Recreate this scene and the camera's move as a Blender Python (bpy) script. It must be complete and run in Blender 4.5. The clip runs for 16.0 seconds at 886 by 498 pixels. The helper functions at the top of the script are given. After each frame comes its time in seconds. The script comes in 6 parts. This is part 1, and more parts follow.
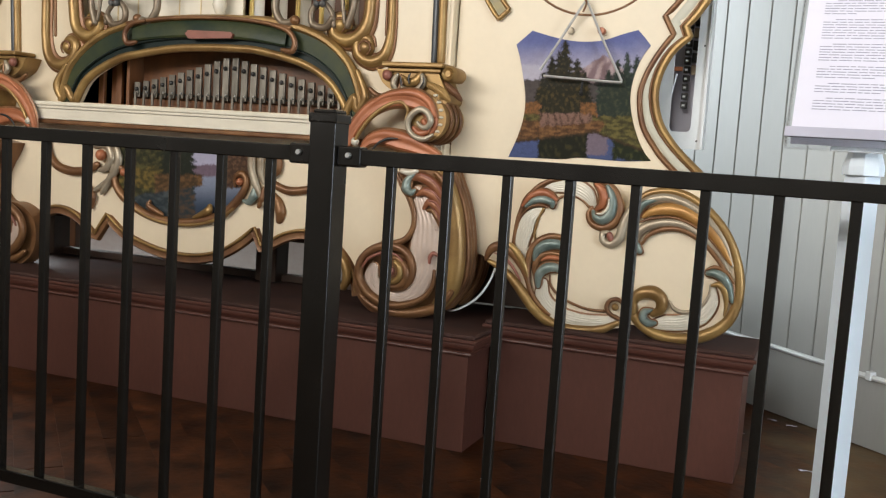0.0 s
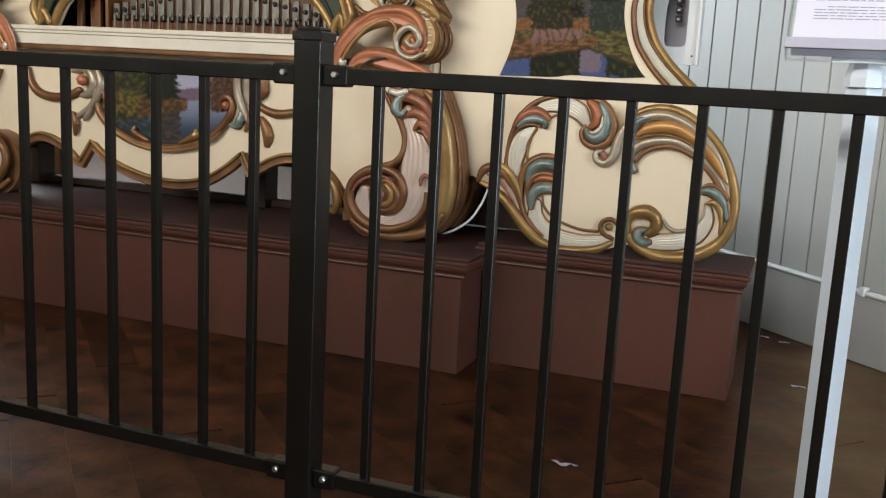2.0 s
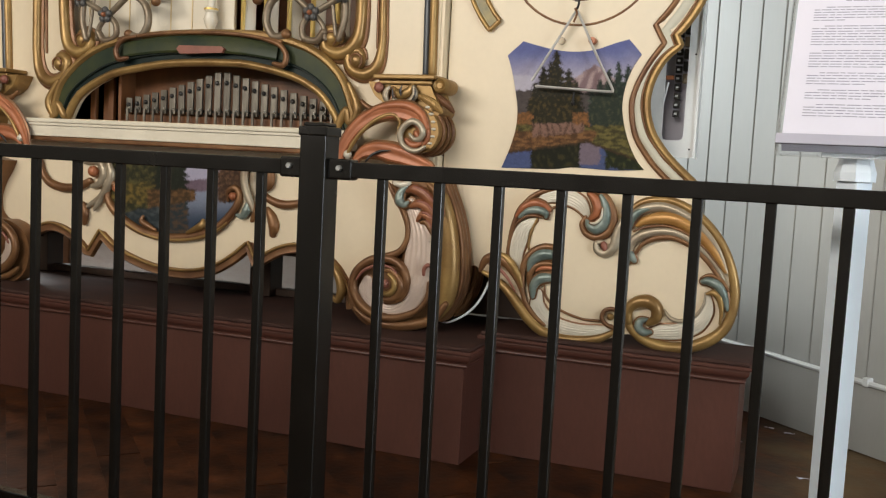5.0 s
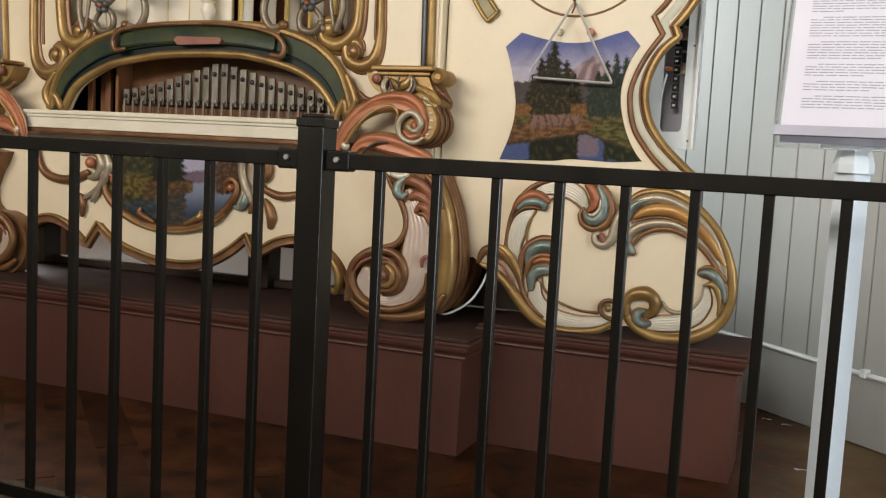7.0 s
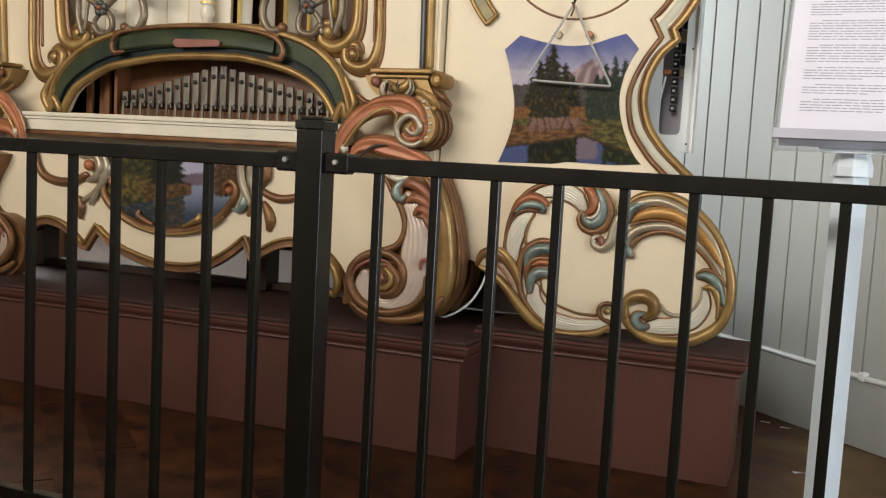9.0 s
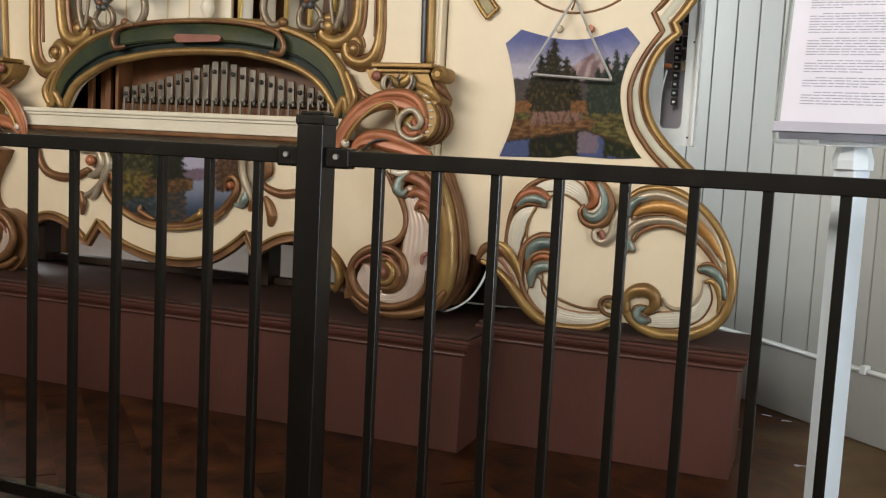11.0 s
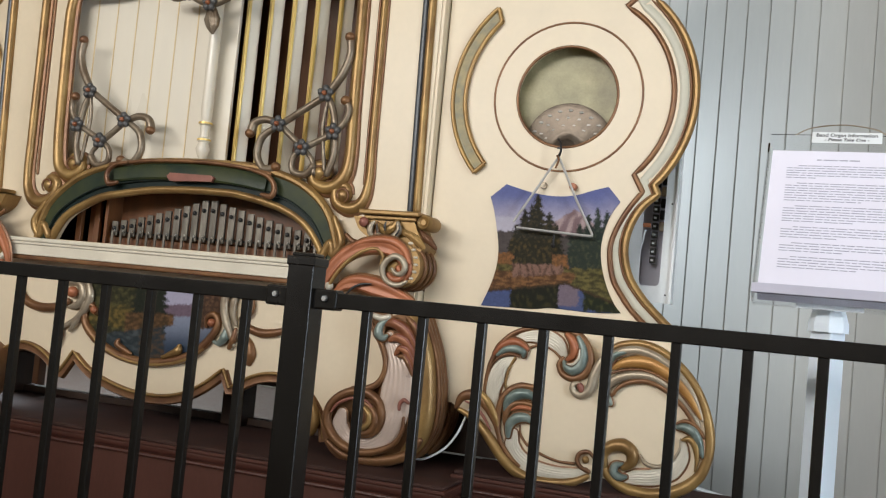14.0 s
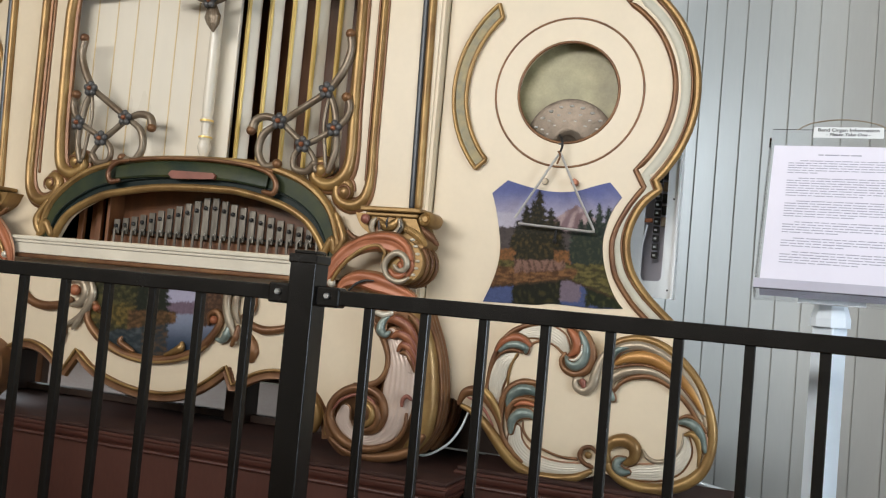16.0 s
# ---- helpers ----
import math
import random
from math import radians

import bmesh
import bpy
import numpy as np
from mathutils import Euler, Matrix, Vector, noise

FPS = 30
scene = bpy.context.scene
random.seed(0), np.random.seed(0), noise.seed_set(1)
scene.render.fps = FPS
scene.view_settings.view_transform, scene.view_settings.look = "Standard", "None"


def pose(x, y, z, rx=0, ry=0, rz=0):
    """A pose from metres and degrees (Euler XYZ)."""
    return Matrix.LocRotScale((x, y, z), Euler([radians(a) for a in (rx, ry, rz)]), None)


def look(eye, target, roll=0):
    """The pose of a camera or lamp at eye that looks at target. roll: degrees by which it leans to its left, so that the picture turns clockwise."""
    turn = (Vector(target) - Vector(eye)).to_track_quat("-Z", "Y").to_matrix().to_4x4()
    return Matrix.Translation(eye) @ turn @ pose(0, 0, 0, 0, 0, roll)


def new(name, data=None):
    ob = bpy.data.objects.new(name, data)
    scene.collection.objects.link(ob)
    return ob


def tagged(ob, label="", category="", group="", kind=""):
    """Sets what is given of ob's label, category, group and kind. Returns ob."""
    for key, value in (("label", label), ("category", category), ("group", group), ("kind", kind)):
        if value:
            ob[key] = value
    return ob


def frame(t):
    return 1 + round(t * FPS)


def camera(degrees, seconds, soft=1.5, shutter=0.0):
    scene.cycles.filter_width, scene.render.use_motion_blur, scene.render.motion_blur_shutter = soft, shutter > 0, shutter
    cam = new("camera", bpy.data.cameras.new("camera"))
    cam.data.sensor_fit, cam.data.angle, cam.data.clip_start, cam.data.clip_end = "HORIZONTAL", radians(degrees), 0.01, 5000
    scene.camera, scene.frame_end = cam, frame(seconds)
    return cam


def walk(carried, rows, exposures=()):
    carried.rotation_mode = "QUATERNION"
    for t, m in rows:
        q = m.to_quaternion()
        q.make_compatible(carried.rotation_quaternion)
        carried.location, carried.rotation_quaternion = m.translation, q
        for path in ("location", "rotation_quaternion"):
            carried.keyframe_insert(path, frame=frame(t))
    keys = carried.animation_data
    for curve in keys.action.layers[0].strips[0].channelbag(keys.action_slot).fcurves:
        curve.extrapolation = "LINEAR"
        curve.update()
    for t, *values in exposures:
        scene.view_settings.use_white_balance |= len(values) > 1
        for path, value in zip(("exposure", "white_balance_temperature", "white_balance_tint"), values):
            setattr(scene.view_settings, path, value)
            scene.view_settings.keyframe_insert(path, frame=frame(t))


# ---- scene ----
cam = camera(50.3, 16.0, soft=1.2)
ROWS = [
    (0, (0.0141, -0.0079, 0.8466), (-0.7208, 1.8408, 0.6412), 3.78),
    (0.5, (-0.0001, 0.0278, 0.8401), (-0.7094, 1.8613, 0.4725), 3.38),
    (1, (0.0081, 0.0127, 0.8433), (-0.7057, 1.8506, 0.5081), 3.22),
    (1.5, (0.0059, 0.0177, 0.8410), (-0.7032, 1.8533, 0.4838), 3.29),
    (2, (0.0040, 0.0225, 0.8404), (-0.6987, 1.8589, 0.4749), 2.98),
    (2.5, (0.0212, -0.0089, 0.8467), (-0.7105, 1.8493, 0.7381), 3.38),
    (3, (0.0219, -0.0108, 0.8461), (-0.7162, 1.8466, 0.7728), 3.77),
    (3.5, (0.0223, -0.0086, 0.8472), (-0.7159, 1.8461, 0.7242), 3.42),
    (4, (0.0183, 0.0008, 0.8467), (-0.7161, 1.8538, 0.6825), 3.15),
    (6.5, (0.0188, 0.0022, 0.8466), (-0.7076, 1.8558, 0.6558), 3.04),
    (7, (0.0183, 0.0031, 0.8467), (-0.7069, 1.8564, 0.6487), 3.04),
    (7.5, (0.0191, 0.0011, 0.8455), (-0.7071, 1.8561, 0.6675), 3.13),
    (8, (0.0176, 0.0035, 0.8467), (-0.7075, 1.8578, 0.6582), 3.16),
    (10.5, (0.0197, 0.0028, 0.8465), (-0.7004, 1.8586, 0.6527), 3.01),
    (11, (0.0206, 0.0024, 0.8468), (-0.7055, 1.8547, 0.6427), 2.93),
    (11.2, (0.0108, 0.0110, 0.8441), (-0.7037, 1.8666, 0.6294), 3.55),
    (11.5, (-0.0180, 0.0102, 0.8403), (-0.7265, 1.8803, 0.8626), 8.55),
    (12, (-0.0161, -0.0022, 0.8319), (-0.7285, 1.8586, 1.0051), 8.6),
    (12.5, (0.0061, -0.0282, 0.8360), (-0.7063, 1.8309, 1.0268), 7.16),
    (13, (0.0143, -0.0315, 0.8428), (-0.6897, 1.8344, 0.9937), 5.89),
    (13.5, (0.0127, -0.0322, 0.8445), (-0.6884, 1.8361, 0.9785), 5.54),
    (14, (0.0123, -0.0270, 0.8421), (-0.6888, 1.8428, 0.9540), 5.44),
    (14.5, (0.0137, -0.0323, 0.8425), (-0.6875, 1.8370, 0.9614), 5.35),
    (15, (0.0114, -0.0290, 0.8412), (-0.6888, 1.8405, 0.9629), 5.3),
    (15.5, (0.0156, -0.0322, 0.8429), (-0.6894, 1.8357, 0.9615), 5.27),
    (16, (0.0124, -0.0286, 0.8444), (-0.6915, 1.8407, 0.9465), 5.15),
]

walk(cam, [(t, look(eye, target, roll)) for t, eye, target, roll in ROWS],
     exposures=[(0, 0.08, 6550, 10), (1.0, 0.04, 6450, 10), (2.5, 0.05, 6450, 10), (3.0, -0.06, 6450, 10), (4.0, -0.10, 6750, 10), (6.5, -0.09, 6900, 10), (11.0, -0.12, 6900, 10), (12.0, -0.15, 6500, 10), (13.0, -0.10, 6400, 10), (16.0, -0.08, 6350, 10)])

# ---- light: a closed hall with daylight from tall unseen openings behind and beside the viewer ----
world = bpy.data.worlds.new("sky")
scene.world = world
world.use_nodes = True
wn = world.node_tree.nodes
sky = wn.new("ShaderNodeTexSky")
sky.sky_type, sky.sun_disc = "NISHITA", False
sky.sun_elevation, sky.sun_rotation = radians(45), radians(200)
wn["Background"].inputs[1].default_value = 0.10
world.node_tree.links.new(sky.outputs[0], wn["Background"].inputs[0])


def area_lamp(name, eye, target, w, h, power, colour):
    data = bpy.data.lights.new(name, "AREA")
    data.shape, data.size, data.size_y, data.energy, data.color = "RECTANGLE", w, h, power, colour
    ob = new(name, data)
    ob.matrix_world = look(eye, target)
    return tagged(ob, label="area lamp for daylight from an unseen opening", category="light", kind="structure")


area_lamp("window_light_south", (-2.8, -4.88, 3.25), (-1.5, 2.5, 1.0), 6.4, 1.5, 470, (1.0, 0.96, 0.90))
# Daylight from the right; its unseen opening is lowered so picket edges reflect it.
area_lamp("opening_light_east", (3.38, 0.6, 1.25), (-0.3, 1.6, 0.9), 2.2, 2.3, 290, (0.78, 0.89, 1.0))
# Unseen lamp added beyond the organ to brighten boarded wall and underside gap.
area_lamp("added_light_west", (-6.98, 4.75, 2.2), (-0.4, 3.9, 2.1), 2.5, 1.8, 440, (0.86, 0.95, 1.0))

# ---- materials ----


def mat(name, colour, rough=0.5, metal=0.0, vary=0.12, scale=18.0, bump=0.15, second=None, stretch=(1, 1, 1), spec=0.5, fine=140.0, island=0.0):
    """Painted, wooden or metal surface: two scales of noise in tone, roughness and relief."""
    m = bpy.data.materials.new(name)
    m.use_nodes = True
    nt = m.node_tree
    n, l = nt.nodes, nt.links
    b = n["Principled BSDF"]
    tc = n.new("ShaderNodeTexCoord")
    mp = n.new("ShaderNodeMapping")
    mp.inputs["Scale"].default_value = stretch
    l.new(tc.outputs["Object"], mp.inputs["Vector"])
    big = n.new("ShaderNodeTexNoise")
    big.inputs["Scale"].default_value, big.inputs["Detail"].default_value = scale, 5
    l.new(mp.outputs[0], big.inputs["Vector"])
    small = n.new("ShaderNodeTexNoise")
    small.inputs["Scale"].default_value, small.inputs["Detail"].default_value = fine, 4
    l.new(mp.outputs[0], small.inputs["Vector"])
    ramp = n.new("ShaderNodeValToRGB")
    other = second or tuple(c * (1 - 2 * vary) for c in colour)
    ramp.color_ramp.elements[0].position, ramp.color_ramp.elements[1].position = 0.3, 0.72
    ramp.color_ramp.elements[0].color = (*other, 1)
    ramp.color_ramp.elements[1].color = (*colour, 1)
    l.new(big.outputs["Fac"], ramp.inputs[0])
    mix = n.new("ShaderNodeMix")
    mix.data_type, mix.blend_type = "RGBA", "MULTIPLY"
    mix.inputs[0].default_value = min(1.0, vary * 3)
    r2 = n.new("ShaderNodeValToRGB")
    r2.color_ramp.elements[0].color, r2.color_ramp.elements[1].color = (0.72, 0.72, 0.72, 1), (1.08, 1.08, 1.08, 1)
    l.new(small.outputs["Fac"], r2.inputs[0])
    l.new(ramp.outputs[0], mix.inputs[6])
    l.new(r2.outputs[0], mix.inputs[7])
    out = mix.outputs[2]
    if island:
        info = n.new("ShaderNodeObjectInfo")
        hsv = n.new("ShaderNodeHueSaturation")
        mr = n.new("ShaderNodeMapRange")
        mr.inputs[3].default_value, mr.inputs[4].default_value = 1 - island, 1 + island
        l.new(info.outputs["Random"], mr.inputs[0])
        l.new(mr.outputs[0], hsv.inputs["Value"])
        l.new(out, hsv.inputs["Color"])
        out = hsv.outputs[0]
    l.new(out, b.inputs["Base Color"])
    rr = n.new("ShaderNodeMapRange")
    rr.inputs[3].default_value, rr.inputs[4].default_value = max(0.03, rough - 0.1), min(1, rough + 0.12)
    l.new(big.outputs["Fac"], rr.inputs[0])
    l.new(rr.outputs[0], b.inputs["Roughness"])
    b.inputs["Metallic"].default_value = metal
    b.inputs["Specular IOR Level"].default_value = spec
    if bump:
        bp = n.new("ShaderNodeBump")
        bp.inputs["Strength"].default_value, bp.inputs["Distance"].default_value = bump, 0.002
        l.new(small.outputs["Fac"], bp.inputs["Height"])
        l.new(bp.outputs[0], b.inputs["Normal"])
    return m


CREAM = mat("cream_paint", (0.80, 0.67, 0.48), 0.38, vary=0.05, scale=5, bump=0.06, fine=60)
CREAM_DIM = mat("ivory_paint", (0.78, 0.71, 0.57), 0.34, vary=0.07, scale=7, bump=0.08, fine=70)
LOUVRE = mat("louvre_ivory", (0.80, 0.73, 0.60), 0.28, vary=0.05, scale=4, bump=0.05, fine=40, stretch=(1, 1, 0.2))
GOLD = mat("gold_paint", (0.44, 0.278, 0.098), 0.36, metal=0.45, vary=0.2, scale=11, bump=0.2, second=(0.22, 0.120, 0.043))
BRIGHT = mat("bright_gold_leaf", (0.80, 0.57, 0.18), 0.34, metal=0.35, vary=0.03, scale=8, bump=0)
BRONZE = mat("bronze_paint", (0.275, 0.135, 0.054), 0.38, metal=0.35, vary=0.15, scale=12, bump=0.2, second=(0.130, 0.056, 0.026))
TRELLIS = mat("dark_pewter_paint", (0.30, 0.245, 0.175), 0.36, metal=0.4, vary=0.2, scale=14, bump=0.2, second=(0.15, 0.10, 0.06))
PEWTER = mat("silver_bronze_paint", (0.46, 0.40, 0.30), 0.36, metal=0.4, vary=0.14, scale=12, bump=0.2, second=(0.30, 0.225, 0.15))
COPPER = mat("copper_orange_paint", (0.50, 0.178, 0.078), 0.40, metal=0.12, vary=0.16, scale=11, bump=0.12, second=(0.29, 0.096, 0.042))
RUSSET = mat("russet_paint", (0.37, 0.145, 0.065), 0.4, metal=0.2, vary=0.16, scale=14, bump=0.15, second=(0.19, 0.066, 0.03))
ORANGE = mat("orange_gold_paint", (0.55, 0.29, 0.085), 0.38, metal=0.3, vary=0.16, scale=14, bump=0.15, second=(0.36, 0.17, 0.05))
TEAL = mat("teal_silver_paint", (0.285, 0.335, 0.295), 0.34, metal=0.25, vary=0.16, scale=24, bump=0.15, second=(0.10, 0.135, 0.12))
GREEN = mat("olive_green_paint", (0.060, 0.066, 0.024), 0.36, vary=0.25, scale=14, bump=0.1, second=(0.022, 0.036, 0.024), spec=0.22)
DKTEAL = mat("dark_teal_paint", (0.012, 0.022, 0.019), 0.38, vary=0.14, scale=22, bump=0.1, spec=0.22)
BLUE = mat("slate_blue_paint", (0.075, 0.082, 0.090), 0.35, metal=0.3, vary=0.14, scale=22, bump=0.1)
PETAL = mat("grey_slate_paint", (0.115, 0.11, 0.105), 0.42, metal=0.2, vary=0.16, scale=60, bump=0.15)
ROSE = mat("rose_brown_paint", (0.30, 0.11, 0.075), 0.4, metal=0.1, vary=0.14, scale=22, bump=0.1)
PEARL = mat("pearl_pink_paint", (0.66, 0.52, 0.43), 0.3, metal=0.15, vary=0.08, scale=14, bump=0.1)
PEARLW = mat("pearl_white_paint", (0.68, 0.62, 0.50), 0.3, metal=0.12, vary=0.08, scale=14, bump=0.1)
PLINTH = mat("brown_painted_wood", (0.128, 0.046, 0.031), 0.42, vary=0.26, scale=5, bump=0.35, fine=90, stretch=(1, 1, 0.35), second=(0.088, 0.032, 0.022))
PLINTH_TOP = mat("dusty_plinth_top", (0.092, 0.048, 0.039), 0.75, vary=0.2, scale=9, bump=0.2, spec=0.15)
FENCE = mat("black_powder_coat", (0.0105, 0.0088, 0.0070), 0.22, vary=0.08, scale=12, bump=0.10, fine=420, spec=0.36)
STEEL = mat("zinc_steel", (0.62, 0.62, 0.60), 0.3, metal=0.95, vary=0.06, scale=60, bump=0.1)
TRISTEEL = mat("polished_triangle_steel", (0.62, 0.60, 0.57), 0.38, metal=0.6, vary=0.01, scale=50, bump=0)
EDGE = mat("pale_gilt_line", (0.74, 0.58, 0.33), 0.36, metal=0.2, vary=0.06, scale=8, bump=0)
BARM = mat("brushed_chime_metal", (0.25, 0.225, 0.185), 0.38, metal=0.6, vary=0.26, scale=14, bump=0.2, stretch=(4, 1, 0.6), island=0.2, second=(0.12, 0.105, 0.085))
BLACK = mat("black_fitting", (0.016, 0.014, 0.013), 0.4, vary=0.1, bump=0.1)
DARKWOOD = mat("dark_case_wood", (0.055, 0.026, 0.014), 0.55, vary=0.2, scale=9, bump=0.2, stretch=(3, 3, 0.4))
REDWOOD = mat("red_brown_wood", (0.20, 0.076, 0.025), 0.46, vary=0.2, scale=7, bump=0.2, stretch=(3, 3, 0.35))
FLOORM = mat("dark_floor_boards", (0.125, 0.042, 0.016), 0.42, vary=0.55, scale=9, bump=0.6, stretch=(1, 1, 1), second=(0.010, 0.0042, 0.0022), island=0.28, spec=0.10, fine=48)


def worn(m):
    """Walked-on boards on the visitors' side and along the wall: the finish is rubbed to dusty bare wood."""
    nt = m.node_tree
    n, l = nt.nodes, nt.links
    base = n["Principled BSDF"].inputs["Base Color"]
    before = base.links[0].from_socket
    geo = n.new("ShaderNodeNewGeometry")
    sep = n.new("ShaderNodeSeparateXYZ")
    l.new(geo.outputs["Position"], sep.inputs[0])
    no = n.new("ShaderNodeTexNoise")
    no.inputs["Scale"].default_value, no.inputs["Detail"].default_value = 5.0, 6
    l.new(geo.outputs["Position"], no.inputs["Vector"])
    masks = []
    for axis, a, b in (("Y", 1.62, 1.25), ("X", -0.12, 0.12)):
        add = n.new("ShaderNodeMath")
        add.operation, add.inputs[1].default_value = "MULTIPLY_ADD", 0.35
        l.new(no.outputs["Fac"], add.inputs[0])
        l.new(sep.outputs[axis], add.inputs[2])
        mr = n.new("ShaderNodeMapRange")
        mr.inputs[1].default_value, mr.inputs[2].default_value = a + 0.17, b + 0.17
        mr.inputs[4].default_value = 0.10 if axis == "Y" else 1.0
        l.new(add.outputs[0], mr.inputs[0])
        masks.append(mr.outputs[0])
    top = n.new("ShaderNodeMath")
    top.operation = "MAXIMUM"
    l.new(masks[0], top.inputs[0])
    l.new(masks[1], top.inputs[1])
    fade = n.new("ShaderNodeMath")
    fade.operation = "MULTIPLY"
    l.new(top.outputs[0], fade.inputs[0])
    l.new(no.outputs["Fac"], fade.inputs[1])
    mix = n.new("ShaderNodeMix")
    mix.data_type = "RGBA"
    l.new(fade.outputs[0], mix.inputs[0])
    l.new(before, mix.inputs[6])
    mix.inputs[7].default_value = (0.245, 0.165, 0.083, 1)
    l.new(mix.outputs[2], base)


worn(FLOORM)
WALLM = mat("white_painted_boards", (0.445, 0.445, 0.422), 0.42, vary=0.06, scale=3, bump=0.14, fine=60, stretch=(2, 2, 0.3), island=0.035)
HALL = mat("hall_plaster", (0.30, 0.27, 0.23), 0.7, vary=0.08, scale=2, bump=0.1)
POLE = mat("cool_white_pole_paint", (0.80, 0.88, 0.95), 0.45, vary=0.02, scale=9, bump=0.03)
POLEM = mat("white_pole_paint", (0.80, 0.82, 0.82), 0.32, vary=0.05, scale=9, bump=0.05)
PAPER = mat("white_paper", (0.80, 0.77, 0.86), 0.7, vary=0.02, scale=9, bump=0.05)
LIP = mat("frosted_lilac_plastic", (0.52, 0.50, 0.58), 0.4, vary=0.04, scale=9, bump=0.05)
INK = mat("grey_print", (0.40, 0.39, 0.46), 0.8, vary=0.05, bump=0)
INKD = mat("dark_print", (0.05, 0.05, 0.055), 0.8, vary=0.05, bump=0)
OLIVE = mat("olive_silver_paint", (0.30, 0.245, 0.12), 0.45, metal=0.3, vary=0.16, scale=30, bump=0.15, second=(0.13, 0.12, 0.08))
VALLEY = mat("pale_green_cream", (0.60, 0.57, 0.45), 0.42, vary=0.08, scale=14, bump=0.1)
DRUMSKIN = mat("aged_drum_skin", (0.52, 0.46, 0.26), 0.42, vary=0.34, scale=13, bump=0.2, second=(0.26, 0.23, 0.11))
CYMBAL = mat("hammered_cymbal_metal", (0.20, 0.158, 0.118), 0.36, metal=0.65, vary=0.25, scale=40, bump=0.5)


def clear(name):
    m = bpy.data.materials.new(name)
    m.use_nodes = True
    b = m.node_tree.nodes["Principled BSDF"]
    b.inputs["Base Color"].default_value = (0.96, 0.97, 0.98, 1)
    b.inputs["Transmission Weight"].default_value = 1.0
    b.inputs["Roughness"].default_value = 0.04
    b.inputs["IOR"].default_value = 1.2
    return m


ACRYLIC = clear("clear_acrylic")

# ---- mesh helpers ----
BASE = {}
XF = [Matrix.Identity(4)]  # placing of what is being built: identity, or the organ's centre section set back


def set_back(k, c=Vector((0.012, -0.008, 0.844))):
    XF[0] = Matrix.Translation(c) @ Matrix.Scale(k, 4) @ Matrix.Translation(-c)



def thing(name, base, label, category, group="", kind=""):
    """An empty at the base of a thing; its parts hang under it."""
    ob = new(name)
    base = XF[0] @ Vector(base)
    ob.location = base
    ob.empty_display_size = 0.05
    BASE[ob.name] = Vector(base)
    return tagged(ob, label, category, group, kind)


def mesh_data(name, verts, faces, material, smooth=False, base=Vector((0, 0, 0))):
    me = bpy.data.meshes.new(name)
    me.from_pydata([tuple(Vector(v) - base) for v in verts], [], faces)
    bm = bmesh.new()
    bm.from_mesh(me)
    bmesh.ops.recalc_face_normals(bm, faces=bm.faces)
    bm.to_mesh(me)
    bm.free()
    me.materials.append(material)
    if smooth:
        for p in me.polygons:
            p.use_smooth = True
        me.set_sharp_from_angle(angle=radians(42))
    return me


def part(name, geo, material, parent, label="", smooth=False):
    """Links geometry (verts, faces) in world places as one mesh under a thing or a part."""
    base = BASE[parent.name]
    ob = new(name, mesh_data(name, [XF[0] @ Vector(v) for v in geo[0]], geo[1], material, smooth, base))
    ob.parent = parent
    BASE[ob.name] = base
    return tagged(ob, label)


def solid(name, geo, material, label, category, group="", kind="", smooth=False):
    """A thing that is one mesh."""
    vs = [XF[0] @ Vector(v) for v in geo[0]]
    lo = Vector([(min(v[i] for v in vs) + max(v[i] for v in vs)) / 2 for i in range(2)] + [min(v[2] for v in vs)])
    ob = new(name, mesh_data(name, vs, geo[1], material, smooth, lo))
    ob.location = lo
    BASE[ob.name] = lo
    return tagged(ob, label, category, group, kind)


def join(*geos):
    vs, fs = [], []
    for v, f in geos:
        k = len(vs)
        vs += list(v)
        fs += [tuple(i + k for i in q) for q in f]
    return vs, fs


def moved(geo, m):
    return [m @ Vector(v) for v in geo[0]], geo[1]


def box(x0, x1, y0, y1, z0, z1, bevel=0.0, segments=2):
    """A block with chamfered edges."""
    if bevel <= 0:
        v = [(x, y, z) for z in (z0, z1) for y in (y0, y1) for x in (x0, x1)]
        return v, [(0, 2, 3, 1), (4, 5, 7, 6), (0, 1, 5, 4), (2, 6, 7, 3), (0, 4, 6, 2), (1, 3, 7, 5)]
    bm = bmesh.new()
    bmesh.ops.create_cube(bm, size=1.0)
    for v in bm.verts:
        v.co = Vector(((x0 + x1) / 2 + v.co.x * (x1 - x0), (y0 + y1) / 2 + v.co.y * (y1 - y0), (z0 + z1) / 2 + v.co.z * (z1 - z0)))
    bmesh.ops.bevel(bm, geom=bm.edges[:], offset=bevel, segments=segments, affect="EDGES", profile=0.5)
    bm.verts.index_update()
    geo = [tuple(v.co) for v in bm.verts], [tuple(v.index for v in f.verts) for f in bm.faces]
    bm.free()
    return geo


def spline(points, per=8, closed=False):
    """Catmull-Rom through the points."""
    p = [Vector(q) for q in points]
    if len(p) < 3:
        return p
    n, out = len(p), []
    for i in range(n if closed else n - 1):
        a, b, c, d = (p[(i - 1) % n], p[i], p[(i + 1) % n], p[(i + 2) % n]) if closed else (p[max(i - 1, 0)], p[i], p[i + 1], p[min(i + 2, n - 1)])
        for k in range(per):
            t = k / per
            out.append(0.5 * (2 * b + (c - a) * t + (2 * a - 5 * b + 4 * c - d) * t * t + (3 * b - a - 3 * c + d) * t ** 3))
    if not closed:
        out.append(p[-1])
    return out


